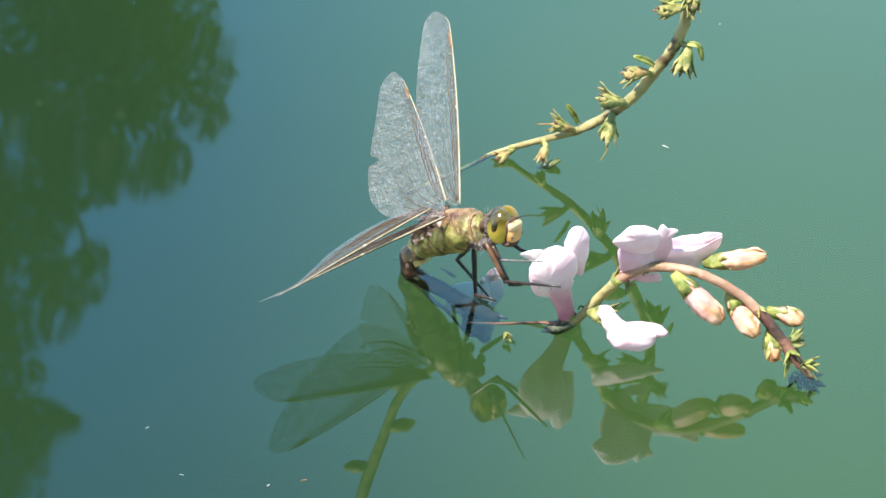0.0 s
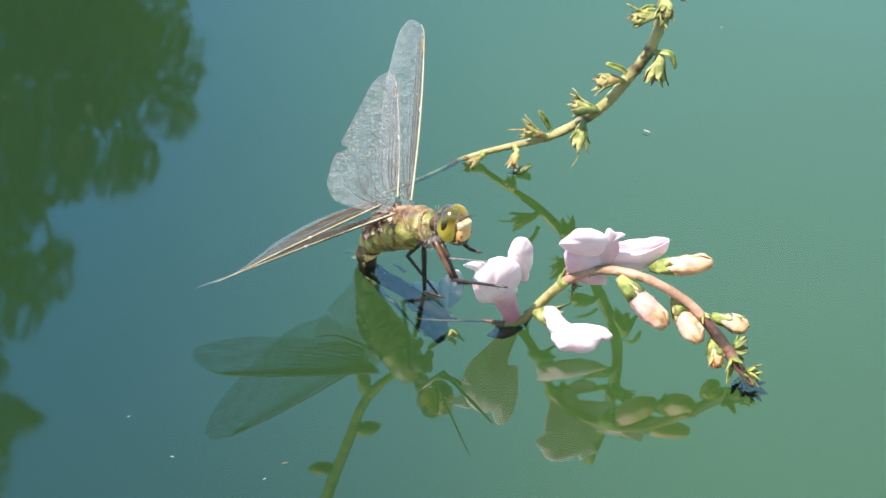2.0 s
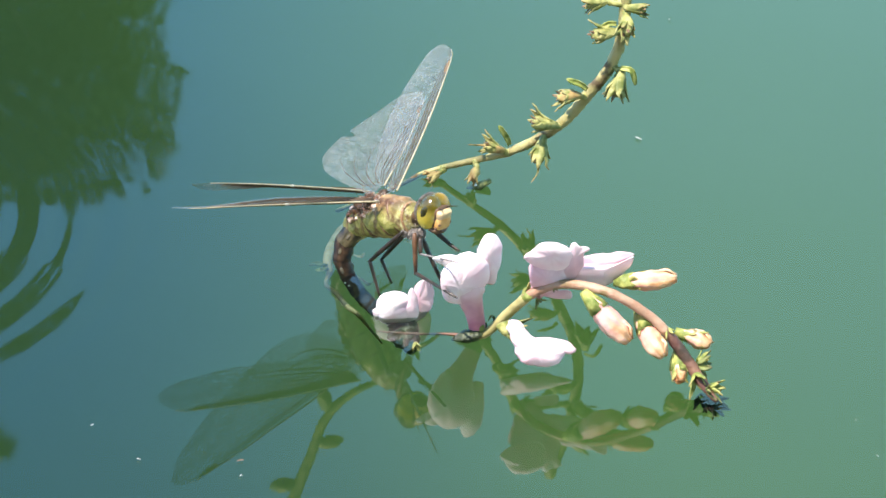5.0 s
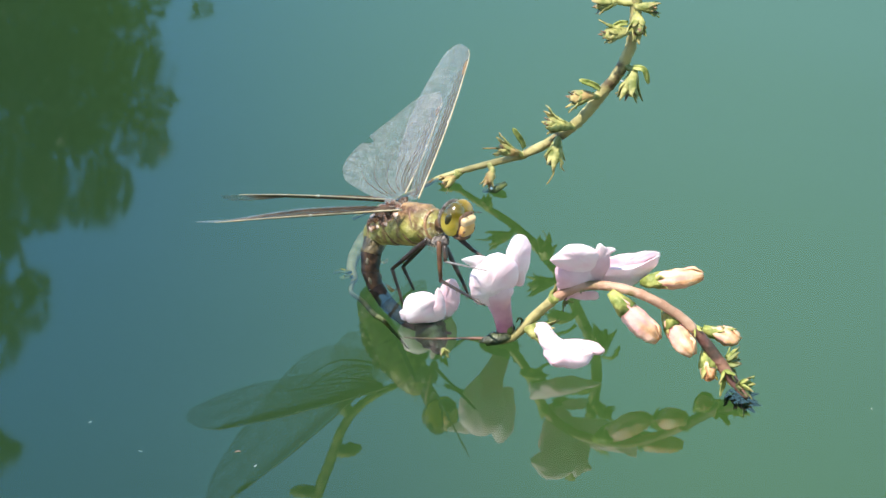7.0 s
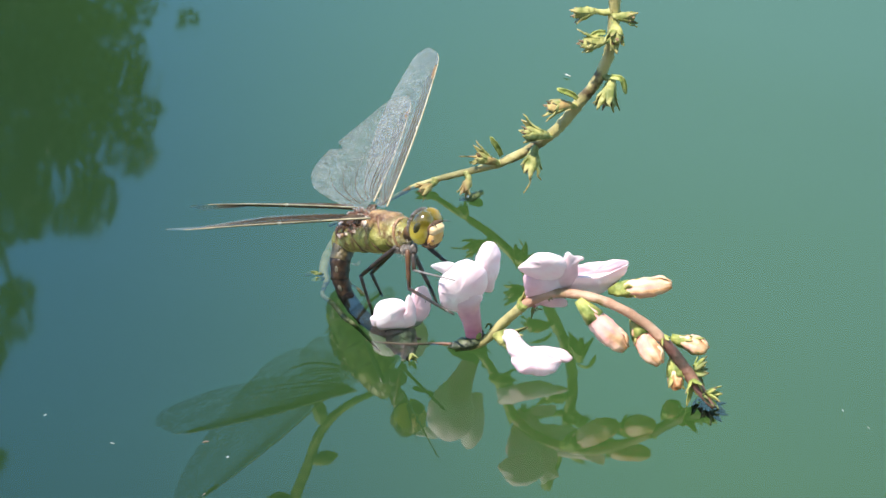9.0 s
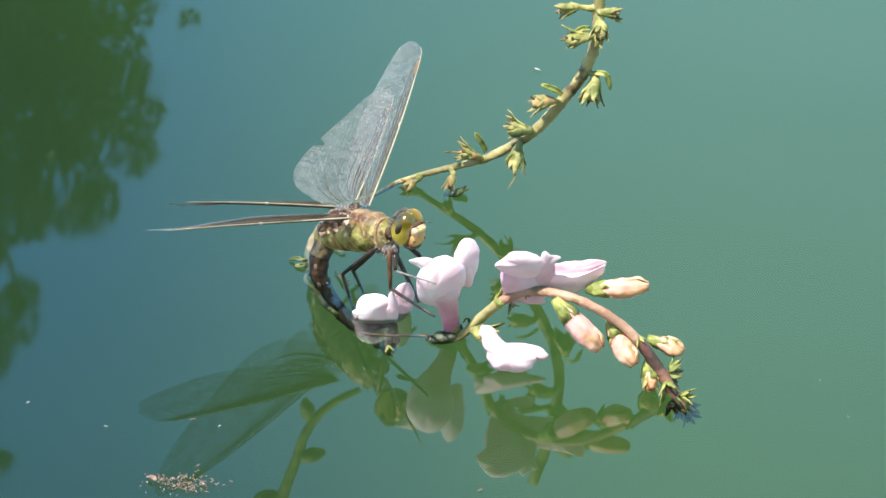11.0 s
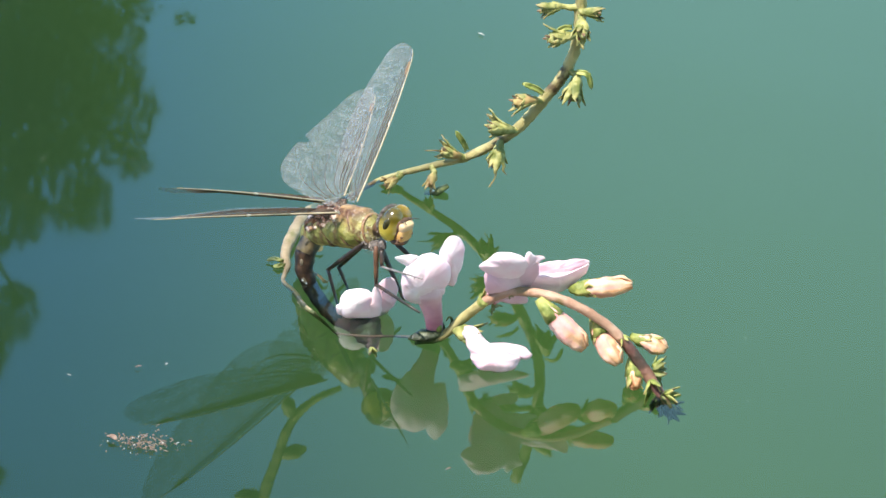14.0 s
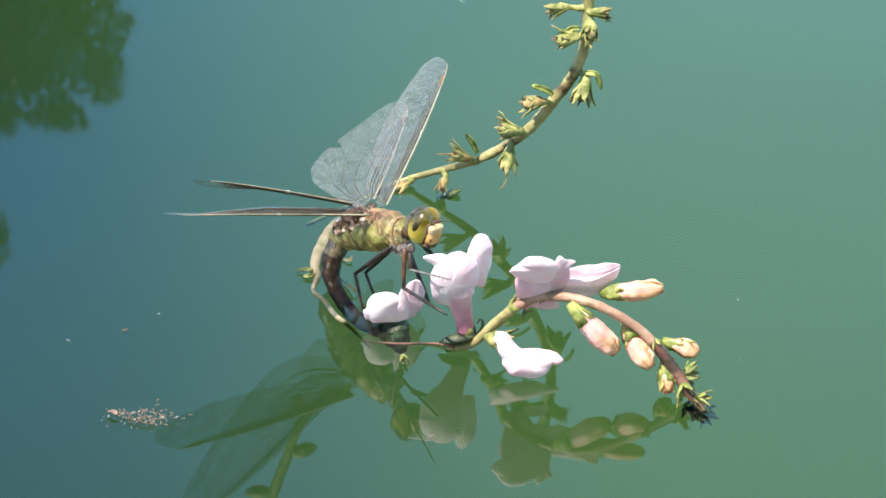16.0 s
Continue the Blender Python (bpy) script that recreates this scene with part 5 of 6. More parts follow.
# legs: hip, knee and foot, settled and at the clip's start
LEGS = {
    "hind_r": ((5.7, -3, -0.4), (-4.4, -3, -11.7), (0.4, -3, -21.3), (-4.9, 2.8, -9.5), (-1.6, 2.8, -12.1)),
    "hind_l": ((1.1, 2, -4.3), (-6.1, 2, -13.7), (-2.5, 2, -18.1), (0.4, 2, -17.2), (15.1, 2, -16.7)),
    "mid_r": ((10.3, -4, 1.4), (11.2, -4, -7.7), (26.8, -6.5, -6.2), (15.8, -4, -7.8), (29.5, -4, -5.1)),
    "mid_l": ((4.8, 3, -3.4), (11, 3, -10.7), (13, 3, -13.3), (8.3, 3, -9.1), (19.5, 3, -6.3)),
    "front_r": ((11.1, -3, 0.6), (12.7, -4.3, -2.4), (28.9, -8.8, 3.9), (15.3, -3.6, -4.1), (30.1, -7.9, 1.4)),
    "front_l": ((10.1, 2, 0.2), (14.8, 2, -1.1), (17.9, 2, -1.5), (14.7, 2, -1.7), (18.2, 2, -1.6)),
}


def aim_x(at, towards):
    """A pose at a place whose x axis points to another."""
    d = (Vector(towards) - Vector(at)).normalized()
    m = d.to_track_quat("X", "Z").to_matrix().to_4x4()
    m.translation = vec(at)
    return m


leg_parts = {}
for name, (hip, knee, foot, knee0, foot0) in LEGS.items():
    a, b = (Vector(knee) - Vector(hip)).length * MM, (Vector(foot) - Vector(knee)).length * MM
    bm = bmesh.new()
    tube(bm, [Vector((x, 0, 0)) for x in (0, a * 0.2, a * 0.7, a)], [0.0004, 0.0006, 0.0005, 0.00036], 8)
    leg = part("leg", bm, LEG_BROWN if name == "mid_r" else LEG, fly)
    leg.matrix_basis = aim_x(hip, knee)
    bm = bmesh.new()
    fine = 0.6 if name == "front_r" else 1.0
    tube(bm, [Vector((x, 0, 0)) for x in (-0.0002, b * 0.1, b * 0.6, b)], [r * fine for r in (0.00045, 0.0004, 0.00032, 0.00022)], 8)
    shin = part("shin", bm, LEG_SHEEN if name == "front_r" else LEG, leg, "thin shin coloured grey for its silvery sheen" if name == "front_r" else "thin black spiny shin")
    for i in range(7):
        x = b * (0.15 + 0.11 * i)
        for sgn in (-1, 1):
            bmesh_spine = bmesh.new()
            tube(bmesh_spine, [Vector((x, 0, 0)), Vector((x + 0.0009, sgn * 0.0007, -0.0005))], [0.00009, 0.00004], 4)
            part("spine", bmesh_spine, LEG, shin) if i % 2 == 0 else bmesh_spine.free()
    leg_parts[name] = (leg, shin)


# ---- floating flecks ----
def fleck(name, at, size, mat, label, category, seed, bend=0.3):
    rng = random.Random(seed)
    ob = thing(name, pose(at[0] * MM, at[1] * MM, 0.0003, 0, 0, rng.uniform(0, 180)), label, category, "floating flecks")
    bm = bmesh.new()
    petal(bm, [(-size / 2, 0, 0), (-size * 0.1, size * bend * 0.5, 0.3), (size * 0.3, size * bend * 0.3, 0.4), (size / 2, 0, 0.1)], size * 0.38, (0, 0, 1), 0.3, thick=0.25, ruffle=0.3, seed=seed)
    part("blade", bm, mat, ob).scale = (0.7, 0.4, 0.3)
    return ob


fleck_a = fleck("leaf_fragment", (28.6, 43.9), 2.4, PALE, "pale leaf fragment drifting on the water", "fragment", 0)
fleck_b = fleck("petal_scrap", (-41.2, -106.2), 1.8, FLUFF, "small brownish petal scrap on the water", "scrap", 1)
fleck_c = fleck("water_fleck", (-65.2, -107.9), 1, PALE, "tiny white fleck on the water", "fleck", 2)
fleck_d = fleck("water_fleck", (-74.1, -92.2), 1, PALE, "tiny white fleck on the water", "fleck", 3)
fleck_e = fleck("water_fleck", (-47.9, -109.0), 0.8, PALE, "tiny white fleck on the water", "fleck", 4)
fleck_f = fleck("water_fleck", (91.7, -52.9), 0.7, PALE, "tiny white fleck on the water", "fleck", 5)
fleck_g = fleck("water_fleck", (89.9, -87.2), 0.7, PALE, "tiny white fleck on the water", "fleck", 6)
fleck_h = fleck("water_fleck", (41.1, 108.7), 0.8, PALE, "tiny white fleck on the water", "fleck", 7)
fleck_i = fleck("leaf_fragment", (5.9, -125.9), 1.6, FLUFF, "brown fragment floating on the water", "fragment", 8)

raft = thing("debris_raft", pose(-0.0556, -0.1352, 0.0003), "small drifting raft of brown and white plant debris", "debris")
rng = random.Random(9)
for k in range(170):
    x, y = rng.gauss(0, 3.2), rng.gauss(0, 1.9)
    x += 0.5 * y
    sz = abs(rng.gauss(0.12, 0.2)) + 0.08
    q = rng.uniform(0, 3.14)
    bm = bmesh.new()
    tube(bm, [vec((x - sz * math.cos(q), y - sz * math.sin(q), 0.05)), vec((x, y, 0.15 + rng.random() * 0.2)), vec((x + sz * math.cos(q), y + sz * math.sin(q), 0.05))],
         [0.00004, 0.00007 + 0.00012 * rng.random(), 0.00004], 5)
    part("crumb", bm, FLUFF if rng.random() < 0.95 else PALE, raft)
bm = bmesh.new()
petal(bm, [(-7.4, 0.6, 0.2), (-6.4, 0.2, 0.5), (-5.4, -0.4, 0.3)], 1.0, (0, 0, 1), 0.4, (0.5, 0.3), thick=0.2)
part("petal_scrap", bm, FLUFF, raft, "pinkish scrap of petal")


# seconds and place (mm) of what drifts
DRIFT = (
    (fleck_a, ((0, 28.6, 43.9), (0.5, 28.8, 47.9), (1, 33.6, 44.2), (1.5, 29.3, 56.0), (3.5, 38.7, 53.5), (5, 38.1, 61.9), (8, 26.1, 95.3), (11, 19.2, 95.8), (12.5, 16.1, 102.1), (14.5, 7.2, 116.3), (16, 2.1, 130.6))),
    (fleck_b, ((0, -41.2, -106.2), (1.5, -39.2, -99.9), (3.5, -38.5, -98.0), (5, -39.8, -93.3), (8, -47.4, -84.5), (11, -47.7, -74.7), (12.5, -49.8, -67.9), (14.5, -58.9, -52.6), (16, -64.5, -39.2))),
    (fleck_c, ((0, -65.2, -107.9), (1.5, -62.2, -100.7), (3.5, -59.1, -101.3), (5, -59.8, -96.7), (8, -66.5, -87.4), (11, -64.8, -80.1), (12.5, -65.0, -74.1), (14.5, -72.3, -58.3), (16, -75.8, -45.0))),
    (fleck_d, ((0, -74.1, -92.2), (1.5, -72.5, -87.7), (3.5, -69.7, -89.6), (5, -70.6, -86.3), (8, -79.3, -78.7), (11, -81.6, -73.9), (12.5, -82.4, -70.3), (14.5, -92.0, -59.5), (16, -97.2, -47.0))),
    (fleck_e, ((0, -47.9, -109.0), (3.5, -39.6, -102.3), (5, -39.1, -98.7), (8, -42.6, -88.9), (11, -42.0, -76.3), (12.5, -37.8, -61.6), (14.5, -55.1, -51.5), (16, -58.0, -31.5))),
    (fleck_f, ((0, 91.7, -52.9), (8, 83.9, -50.4), (11, 82.7, -37.2), (12.5, 77.9, -31.8), (14.5, 70.0, -17.5), (16, 67.1, -7.1))),
    (fleck_g, ((0, 89.9, -87.2), (11, 88.0, -50.7), (14.5, 69.0, -45.1), (16, 66.7, -31.9))),
    (fleck_h, ((0, 41.1, 108.7), (1.5, 47.4, 111.5), (3.5, 48.6, 119.2), (5, 44.8, 126.1), (8, 30.7, 159.9), (16, -3.5, 221.6))),
    (fleck_i, ((0, 5.9, -125.9), (8, 9.6, -102.1), (11, 12.0, -91.2), (14.5, 8.2, -82.0), (16, 2.2, -71.7))),
    (raft, ((0, -55.6, -135.2), (8, -49.0, -112.1), (11, -47.1, -98.2), (12.5, -47.5, -93.0), (13.8, -51.5, -86.9), (14.5, -53.8, -81.3), (16, -57.0, -72.6))),
)


# ---- motions ----
SPIKE_ROWS = [
    (0.0, 19.41, -38.39, 0.92, -3.96, -0.89, 1.82),
    (0.5, 16.88, -38.08, 0.90, -3.76, -0.74, 2.41),
    (1.0, 14.81, -36.53, 0.37, -3.59, -0.66, 0.87),
    (1.5, 15.77, -39.22, 0.56, -3.30, -0.96, 0.44),
    (2.0, 14.66, -35.97, 0.35, -3.20, -0.70, 0.37),
    (2.5, 18.78, -39.35, 0.61, -4.37, -1.33, 1.42),
    (3.0, 14.73, -35.88, 0.48, -3.64, -0.87, -2.00),
    (3.5, 15.89, -36.98, 0.50, -3.18, -1.04, 1.72),
    (4.0, 17.06, -35.75, 1.00, -3.11, -0.16, -0.15),
    (4.5, 15.68, -36.37, 0.51, -3.38, -0.61, 1.28),
    (5.0, 15.70, -35.19, 0.35, -3.56, -0.51, 0.39),
    (7.5, 17.46, -35.34, 0.62, -2.53, -0.32, 1.10),
    (8.0, 15.04, -33.78, 0.53, -1.68, -0.66, -0.32),
    (8.5, 16.04, -34.58, 0.61, -2.00, -0.66, 0.42),
    (11.0, 14.43, -33.59, 0.08, 0.10, -0.09, -2.34),
    (11.5, 16.20, -35.45, 0.24, 0.59, 0.45, 1.21),
    (12.0, 14.76, -32.41, 0.17, 0.80, 0.25, -2.07),
    (12.5, 16.10, -33.37, 0.00, -0.00, 0.00, -0.00),
    (13.0, 16.02, -33.36, -0.00, -0.00, 0.05, -0.05),
    (13.5, 15.31, -33.31, -0.17, 0.49, 0.44, -2.17),
    (14.0, 15.04, -33.34, -0.19, 0.82, -0.10, -0.18),
    (14.5, 16.62, -33.41, 0.14, 0.31, 0.35, 0.02),
    (15.0, 15.61, -34.55, 0.00, 0.30, 0.25, -0.47),
    (15.5, 13.81, -33.93, 0.13, 0.31, 0.93, -0.06),
    (16.0, 18.51, -34.89, 0.08, -0.22, 0.38, -0.66),
]
FLY_ROWS = [
    (0.0, -15.20, -29.59, 16.13, 1.98, -8.81, -38.24),
    (0.5, -18.17, -29.28, 15.27, 2.90, -9.43, -38.38),
    (1.0, -19.29, -27.69, 16.87, 2.89, -7.85, -39.68),
    (1.5, -19.00, -30.37, 15.63, 2.78, -8.30, -39.57),
    (2.0, -19.48, -27.14, 16.04, 2.20, -8.07, -39.37),
    (2.5, -15.58, -30.54, 16.75, 1.81, -6.67, -39.30),
    (3.0, -17.98, -24.39, 17.87, 2.32, -5.07, -41.70),
    (3.5, -16.64, -23.20, 17.16, 1.97, -4.45, -41.69),
    (4.0, -15.13, -19.60, 16.77, 4.61, -3.04, -40.59),
    (4.5, -15.54, -20.13, 17.57, 3.00, -3.33, -42.66),
    (5.0, -15.16, -19.22, 18.15, 0.62, -3.52, -44.01),
    (7.5, -13.92, -20.07, 18.20, 1.11, -2.04, -41.39),
    (8.0, -16.76, -18.44, 17.24, 2.81, -2.80, -40.91),
    (8.5, -15.59, -19.23, 17.69, 1.77, -2.26, -41.40),
    (11.0, -16.12, -18.56, 16.23, 2.62, -0.34, -41.89),
    (11.5, -14.35, -20.44, 16.66, 2.46, 1.29, -40.56),
    (12.0, -15.72, -17.38, 16.40, 1.27, -0.09, -41.91),
    (12.5, -13.81, -18.20, 16.90, -0.00, -0.00, -42.00),
    (13.0, -14.61, -18.20, 16.17, 2.44, 0.15, -40.92),
    (13.5, -14.87, -18.32, 16.39, 1.95, 0.23, -41.40),
    (14.0, -14.70, -18.23, 16.70, 0.81, -0.20, -42.36),
    (14.5, -13.69, -18.48, 16.82, 1.49, 0.67, -41.00),
    (15.0, -14.79, -19.63, 16.77, 2.36, 0.82, -41.20),
    (15.5, -16.05, -19.02, 16.98, 0.65, 0.21, -42.63),
    (16.0, -11.26, -19.56, 18.17, -2.79, 0.04, -43.65),
]
# seconds, flap and sweep (degrees) of the far wings
WING_ROWS = [
    (0, 17.7, 7),
    (0.5, 17.7, 7),
    (1, 9.1, 6.6),
    (1.5, 14.9, 5.9),
    (2, 11.7, 4.7),
    (2.5, 12.7, 6.7),
    (3, 2.3, 7),
    (3.5, 1.7, 6.6),
    (4, -2.9, 1.6),
    (4.5, -2.6, 2.1),
    (5, -2, 2.2),
    (7.5, -0.5, 0.1),
    (8.5, -0.4, 0),
    (11, 0.3, 0.2),
    (12.5, 0, 0),
    (14.5, -0.1, 0.4),
    (16, -0.6, -0.3),
]
# how far the far hindwing is spread behind the forewing at 0, 0.5, 1.5, 2.5, 4, 11 and 12.5 seconds (degrees)
LH_SPREAD = (7, 3.2, 1, -0.8, -4, -3.5, -1.2)
# seconds, the way out along the wing and the way back across it, for the near wings
NEAR_WINGS = {
    "RF": (
        (0, -0.236, -0.967, -0.093, -0.921, 0.253, -0.295),
        (0.5, -0.219, -0.972, -0.079, -0.927, 0.233, -0.294),
        (1, -0.316, -0.947, -0.065, -0.907, 0.321, -0.272),
        (1.5, -0.366, -0.914, -0.173, -0.867, 0.403, -0.295),
        (2, -0.347, -0.930, -0.119, -0.888, 0.367, -0.277),
        (2.5, -0.337, -0.933, -0.127, -0.884, 0.360, -0.300),
        (3, -0.284, -0.959, -0.008, -0.923, 0.276, -0.269),
        (3.5, -0.345, -0.938, -0.035, -0.899, 0.341, -0.274),
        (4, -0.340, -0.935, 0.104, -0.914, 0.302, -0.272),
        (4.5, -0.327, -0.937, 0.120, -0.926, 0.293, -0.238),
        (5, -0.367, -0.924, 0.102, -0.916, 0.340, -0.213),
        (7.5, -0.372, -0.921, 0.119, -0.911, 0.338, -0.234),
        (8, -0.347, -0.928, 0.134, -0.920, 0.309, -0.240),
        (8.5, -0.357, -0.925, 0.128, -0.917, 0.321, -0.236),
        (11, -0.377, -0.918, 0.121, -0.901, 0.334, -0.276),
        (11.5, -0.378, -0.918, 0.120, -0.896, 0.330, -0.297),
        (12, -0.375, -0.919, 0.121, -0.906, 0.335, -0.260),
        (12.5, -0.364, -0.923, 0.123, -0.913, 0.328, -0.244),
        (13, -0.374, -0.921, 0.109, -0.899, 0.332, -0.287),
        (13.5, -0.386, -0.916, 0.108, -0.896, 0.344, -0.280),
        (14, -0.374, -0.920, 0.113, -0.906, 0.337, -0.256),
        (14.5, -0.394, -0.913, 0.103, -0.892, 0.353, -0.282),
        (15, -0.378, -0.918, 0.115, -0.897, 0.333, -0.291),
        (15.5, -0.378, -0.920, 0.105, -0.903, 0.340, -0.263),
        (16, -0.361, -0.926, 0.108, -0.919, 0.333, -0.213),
    ),
    "RH": (
        (0, 0.077, -0.997, 0.031, -0.926, -0.083, -0.368),
        (0.5, 0.118, -0.991, 0.061, -0.926, -0.131, -0.353),
        (1, -0.012, -0.999, 0.043, -0.941, -0.003, -0.339),
        (1.5, 0.096, -0.994, 0.053, -0.926, -0.109, -0.360),
        (2, 0.035, -0.998, 0.043, -0.938, -0.047, -0.342),
        (2.5, 0.009, -1.000, 0.020, -0.926, -0.016, -0.376),
        (3, 0.112, -0.970, 0.213, -0.966, -0.157, -0.206),
        (3.5, 0.061, -0.976, 0.211, -0.972, -0.107, -0.212),
        (4, -0.000, -0.944, 0.331, -0.949, -0.105, -0.297),
        (4.5, -0.004, -0.943, 0.334, -0.950, -0.101, -0.296),
        (5, -0.019, -0.944, 0.330, -0.951, -0.085, -0.298),
        (7.5, -0.013, -0.933, 0.358, -0.956, -0.092, -0.278),
        (8, -0.017, -0.934, 0.356, -0.953, -0.092, -0.288),
        (8.5, -0.014, -0.934, 0.356, -0.954, -0.094, -0.283),
        (11, -0.046, -0.927, 0.372, -0.956, -0.067, -0.285),
        (11.5, -0.055, -0.928, 0.368, -0.952, -0.061, -0.298),
        (12, -0.046, -0.928, 0.369, -0.958, -0.064, -0.280),
        (12.5, -0.041, -0.927, 0.372, -0.961, -0.065, -0.269),
        (13, -0.038, -0.926, 0.376, -0.957, -0.075, -0.281),
        (13.5, -0.049, -0.926, 0.374, -0.958, -0.063, -0.281),
        (14, -0.042, -0.926, 0.376, -0.961, -0.066, -0.269),
        (14.5, -0.047, -0.926, 0.375, -0.958, -0.064, -0.279),
        (15, -0.052, -0.925, 0.377, -0.957, -0.062, -0.285),
        (15.5, -0.053, -0.918, 0.394, -0.966, -0.052, -0.251),
        (16, -0.022, -0.926, 0.377, -0.967, -0.076, -0.243),
    ),
}
# seconds, then the slope and the sideways lean of each ring of the abdomen (degrees)
ABDOMEN_ROWS = [
    (0, -150, -5, -88, -7, -36, 23, -14, 8, -11, -2, -11, -3, -12, 2, -13, 14),
    (1, -124, 1, -82, -1, -36, 23, -12, 4, -9, -4, -10, -7, -11, -3, -12, 5),
    (2.5, -139, 9, -92, 7, -42, 23, -14, 10, -8, -2, -9, -7, -9, -6, -10, 3),
    (3, -89, -16, -86, 3, -51, 14, -22, 6, -9, -8, -8, -7, -8, -6, -9, -3),
    (3.5, -77, -33, -71, -10, -51, 12, -24, 7, -9, -10, -7, -5, -8, 1, -10, 9),
    (4, -52, -58, -55, -33, -58, -2, -39, 13, -17, 1, -7, -8, -6, -4, -7, -2),
    (5, -110, -32, -78, -20, -65, 7, -25, -8, -12, -10, -8, -6, -7, 3, -9, 19),
    (8, -60, -39, -66, -20, -60, -3, -30, -5, -9, -12, -7, 1, -8, 17, -10, 27),
    (11, -81, -41, -75, -16, -61, 6, -20, -12, -8, -15, -4, -7, -4, 11, -4, 21),
    (16, -81, -41, -75, -16, -61, 6, -20, -12, -8, -15, -4, -7, -4, 11, -4, 21),
]
# seconds, sway of the upright and of the half-sunk flower, and how far that one is pulled under (mm)
SWAY_ROWS = [
    (0.0, -1.5, -2.8, -2.3, -1.6, 5.5),
    (0.5, -2.0, -4.1, -0.9, -2.3, 5.5),
    (1.0, -2.0, -3.6, 0.2, -2.5, 5.5),
    (1.5, -2.3, -4.9, -0.3, -2.3, 5.5),
    (2.0, -2.3, -5.0, 0.3, -2.6, 5.5),
    (2.5, -1.6, -4.9, -1.0, -1.6, 5.5),
    (3.0, -1.8, -3.7, -1.0, -2.9, 3.0),
    (3.5, -1.3, -2.3, -1.2, -1.3, 1.5),
    (4.0, -1.9, -2.8, -1.7, -2.4, 0.5),
    (4.5, -1.5, -1.6, -1.1, -1.2, 0.2),
    (5.0, -1.5, -1.3, -1.5, -1.2, 0.0),
    (7.5, -0.6, -0.6, -1.5, 0.3, 0.0),
    (8.0, -0.8, -0.8, -1.3, -0.7, 0.0),
    (8.5, -0.6, -0.6, -1.3, -0.2, 0.0),
    (11.0, -0.5, -0.8, -0.2, -1.5, 0.0),
    (11.5, -0.4, -0.6, -0.3, -0.5, 0.0),
    (12.0, -0.7, -0.5, -0.2, -1.2, 0.0),
    (12.5, -0.0, 0.0, 0.0, 0.0, 0.0),
    (13.0, -0.6, -0.3, -0.2, -0.4, 0.0),
    (13.5, -0.3, -0.4, -0.1, -1.0, 0.0),
    (14.0, -0.0, -0.0, 0.3, 0.1, 0.0),
    (14.5, -0.2, -0.2, -0.2, -0.5, 0.0),
    (15.0, -0.5, -0.4, -0.3, -0.2, 0.0),
    (15.5, -0.7, -0.2, 0.2, -0.3, 0.0),
    (16.0, -0.7, 1.7, -0.8, 1.2, 0.0),
]
# seconds and the two tilts of the water by a long low swell (degrees)
SWELL_ROWS = [
    (0, 0.30, 0.00),
    (0.5, 0.21, 0.00),
    (1, 0.14, 0.00),
    (1.5, 0.31, 0.00),
    (2, 0.36, 0.00),
    (2.5, 0.18, 0.00),
    (3, 0.28, 0.10),
    (3.5, -0.24, 0.00),
    (4, 0.25, -0.00),
    (4.5, -0.03, -0.01),
    (5, 0.02, -0.01),
    (7.5, 0.42, -0.03),
    (8, 0.33, -0.03),
    (8.5, 0.29, -0.04),
    (11, -0.08, -0.05),
    (11.5, 0.05, -0.06),
    (12, -0.02, -0.06),
    (12.5, -0.28, -0.07),
    (13, -0.19, -0.07),
    (13.5, 0.27, -0.07),
    (14, -0.32, -0.08),
    (14.5, -0.09, -0.08),
    (15, -0.18, 0.10),
    (15.5, 0.02, 0.30),
    (16, 0.42, 0.60),
]
# seconds and how far the ring of waves has run over the pond (mm)
RING_ROWS = ((0, 0, 0), (4.7, 0, 0), (5, 75, 72), (5.3, 50, 50), (5.7, 0, 0), (12.5, 0, 0), (12.75, 25, 3), (13, 111.5, 9), (13.2, 100, 35), (13.4, 76, 80), (13.6, 50, 108), (13.8, 0, 100), (14.2, -5, 20), (14.5, 0, 0), (16, 0, 0))
# seconds and how far the legs have settled
LEG_ROWS = ((0.0, 0.0), (2.6, 0.0), (3.2, 0.45), (4.0, 0.85), (5.0, 1.0), (16.0, 1.0))


def row_pose(t, x, y, z, rx, ry, rz):
    return t, pose(x * MM, y * MM, z * MM, rx, ry, rz)


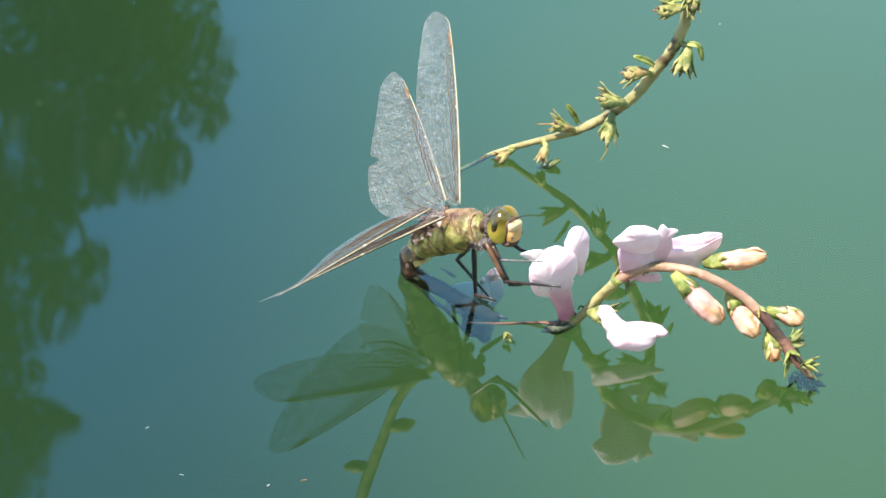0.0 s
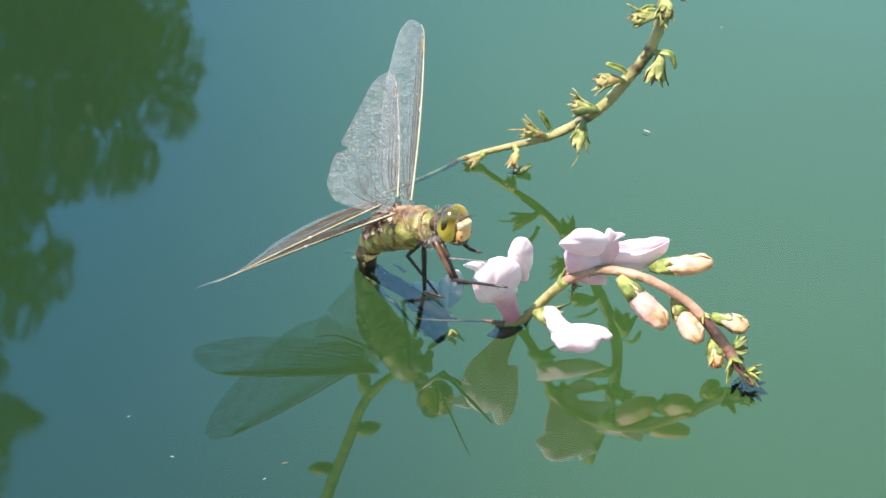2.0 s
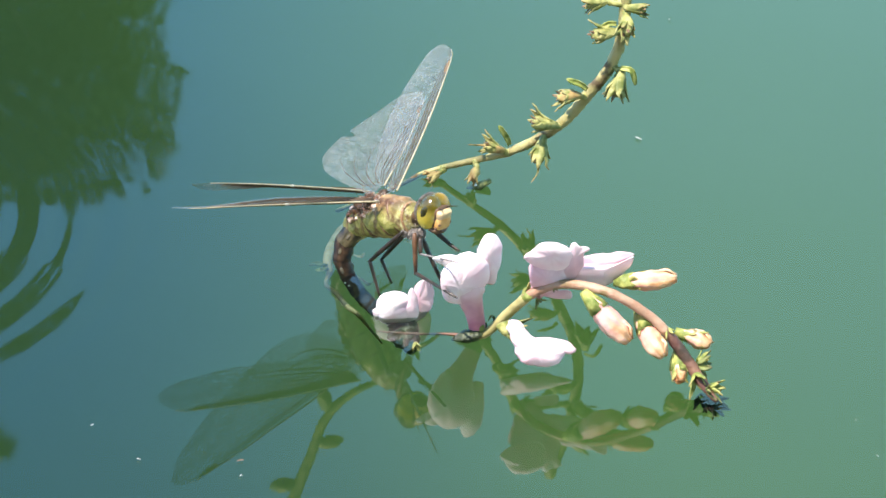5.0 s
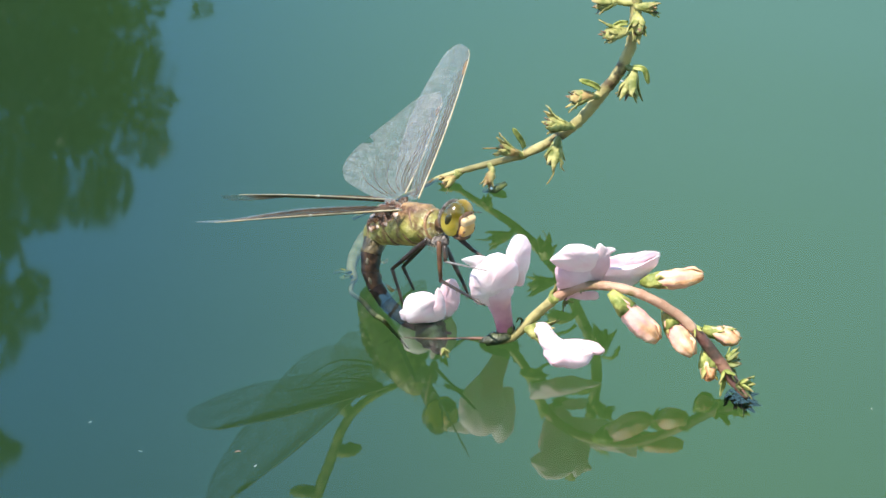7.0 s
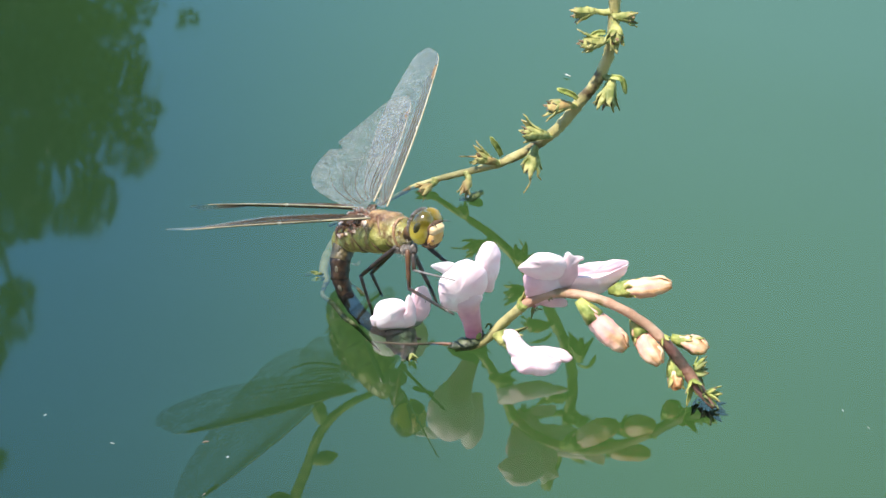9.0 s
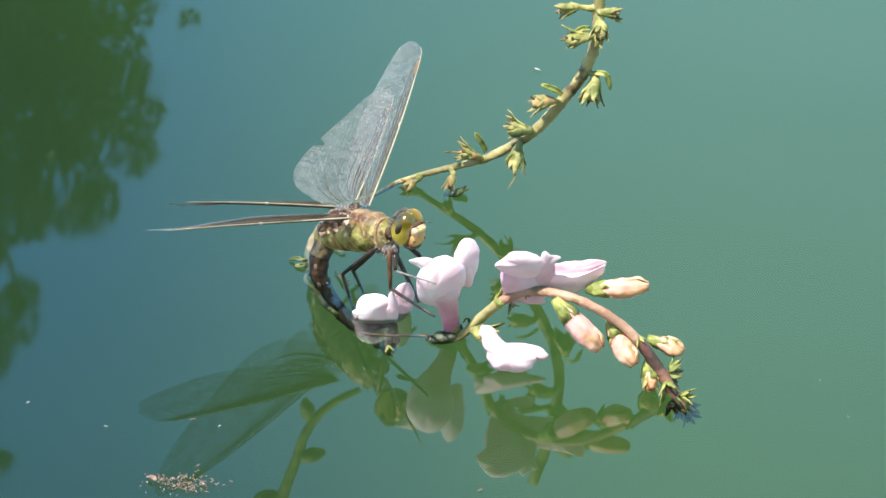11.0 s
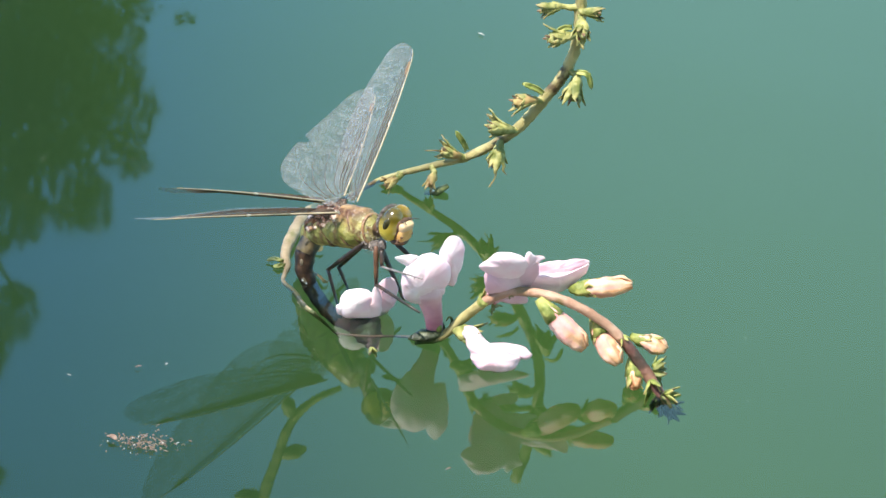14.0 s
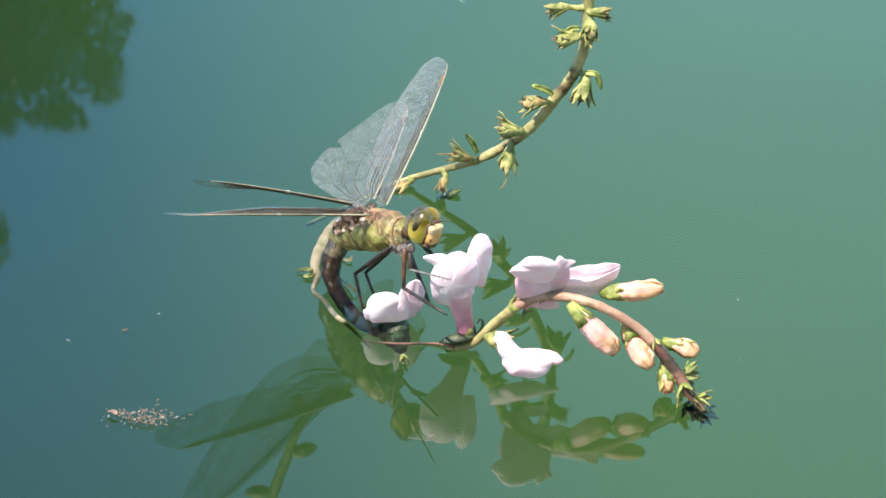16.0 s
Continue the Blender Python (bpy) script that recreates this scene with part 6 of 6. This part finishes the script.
def motions():
    walk(spike, [row_pose(*r) for r in SPIKE_ROWS])
    walk(fly, [row_pose(*r) for r in FLY_ROWS])
    for key, (ob, rest) in WINGS.items():
        rows = []
        for t, f, w in WING_ROWS if key[0] == "L" else ():
            m = Euler((0, 0, radians(w))).to_matrix().to_4x4() @ Euler((radians(f), 0, 0)).to_matrix().to_4x4() @ rest
            if key == "LH":
                m = m @ Euler((0, 0, radians(np.interp(t, (0, 0.5, 1.5, 2.5, 4, 11, 12.5), LH_SPREAD)))).to_matrix().to_4x4()
            m.translation = rest.translation
            rows.append((t, m))
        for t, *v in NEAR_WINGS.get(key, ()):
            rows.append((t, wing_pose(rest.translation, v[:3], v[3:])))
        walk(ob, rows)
    for k, seg in enumerate(abdomen_parts):
        rows = []
        for t, *angles in ABDOMEN_ROWS:
            way = [Vector((math.cos(radians(a)) * math.cos(radians(b)), math.sin(radians(b)), math.sin(radians(a)) * math.cos(radians(b)))) for a, b in zip(angles[::2], angles[1::2])]
            d = way[k]
            side = (Vector((0, 1, 0)) - d.y * d).normalized()
            m = Matrix((d, side, d.cross(side))).transposed().to_4x4()
            m.translation = (ABD_START + SEG * sum(way[:k], Vector())) * MM
            rows.append((t, m))
        walk(seg, rows)
    walk(head, [(t, pose(x * MM, 0, z * MM)) for t, x, z in ((0, 0.4, -1.1), (2.6, 0.4, -1.1), (3.5, 0, -0.2), (5, 0, 0.6), (16, 0, 0.9))])
    home = flower_a.location.copy()
    walk(flower_a, [(r[0], Matrix.Translation(home + Vector((0, 0, r[2] * 0.45 * MM))) @ pose(0, 0, 0, -r[2] * 2.3, r[1] * 2.39, 0)) for r in SWAY_ROWS])
    home = flower_d.location.copy()
    walk(flower_d, [(t, Matrix.Translation(home + Vector((x * 0.5 - 0.5 * d, d * 2.1, z * 0.95 - d)) * MM) @ pose(0, 0, 0, 0, x * 1.5, 0)) for t, _, _, x, z, d in SWAY_ROWS])
    home = loop_stem.location.copy()
    walk(loop_stem, [(t, Matrix.Translation(home + Vector((0, d * 1.73, -d)) * MM)) for t, d in ((0, 6), (2.6, 6), (3.5, 3), (4, 1.5), (5, 1.3), (7.5, 1.9), (8.5, 2.4), (11, 1.8), (12.5, 0.4), (16, 0))])
    times, tilts, dips = zip(*SWELL_ROWS)
    runs, runs_x, runs_y = zip(*RING_ROWS)
    walk(water, [(t, pose(0, 0, 0, np.interp(t, times, dips), np.interp(t, times, tilts), 0)
                  @ Matrix.Translation((np.interp(t, runs, runs_x) * MM, np.interp(t, runs, runs_y) * MM, 0)))
                 for t in sorted({*times, *runs})])
    for name, (leg, shin) in leg_parts.items():
        hip, knee, foot, knee0, foot0 = (Vector(q) for q in LEGS[name])
        a, b = (knee - hip).length, (foot - knee).length
        legs, shins = [], []
        for t, f in LEG_ROWS:
            k = hip + (knee0.lerp(knee, f) - hip).normalized() * a
            m = aim_x(hip, k)
            legs.append((t, m))
            shins.append((t, m.inverted() @ aim_x(k, k + (foot0.lerp(foot, f) - knee0.lerp(knee, f)))))
        walk(leg, legs)
        walk(shin, shins)
    for ob, rows in DRIFT:
        turn = ob.matrix_world.to_euler().z
        walk(ob, [(t, Matrix.Translation((x * MM, y * MM, 0.0003)) @ Euler((0, 0, turn)).to_matrix().to_4x4()) for t, x, y in rows])


motions()
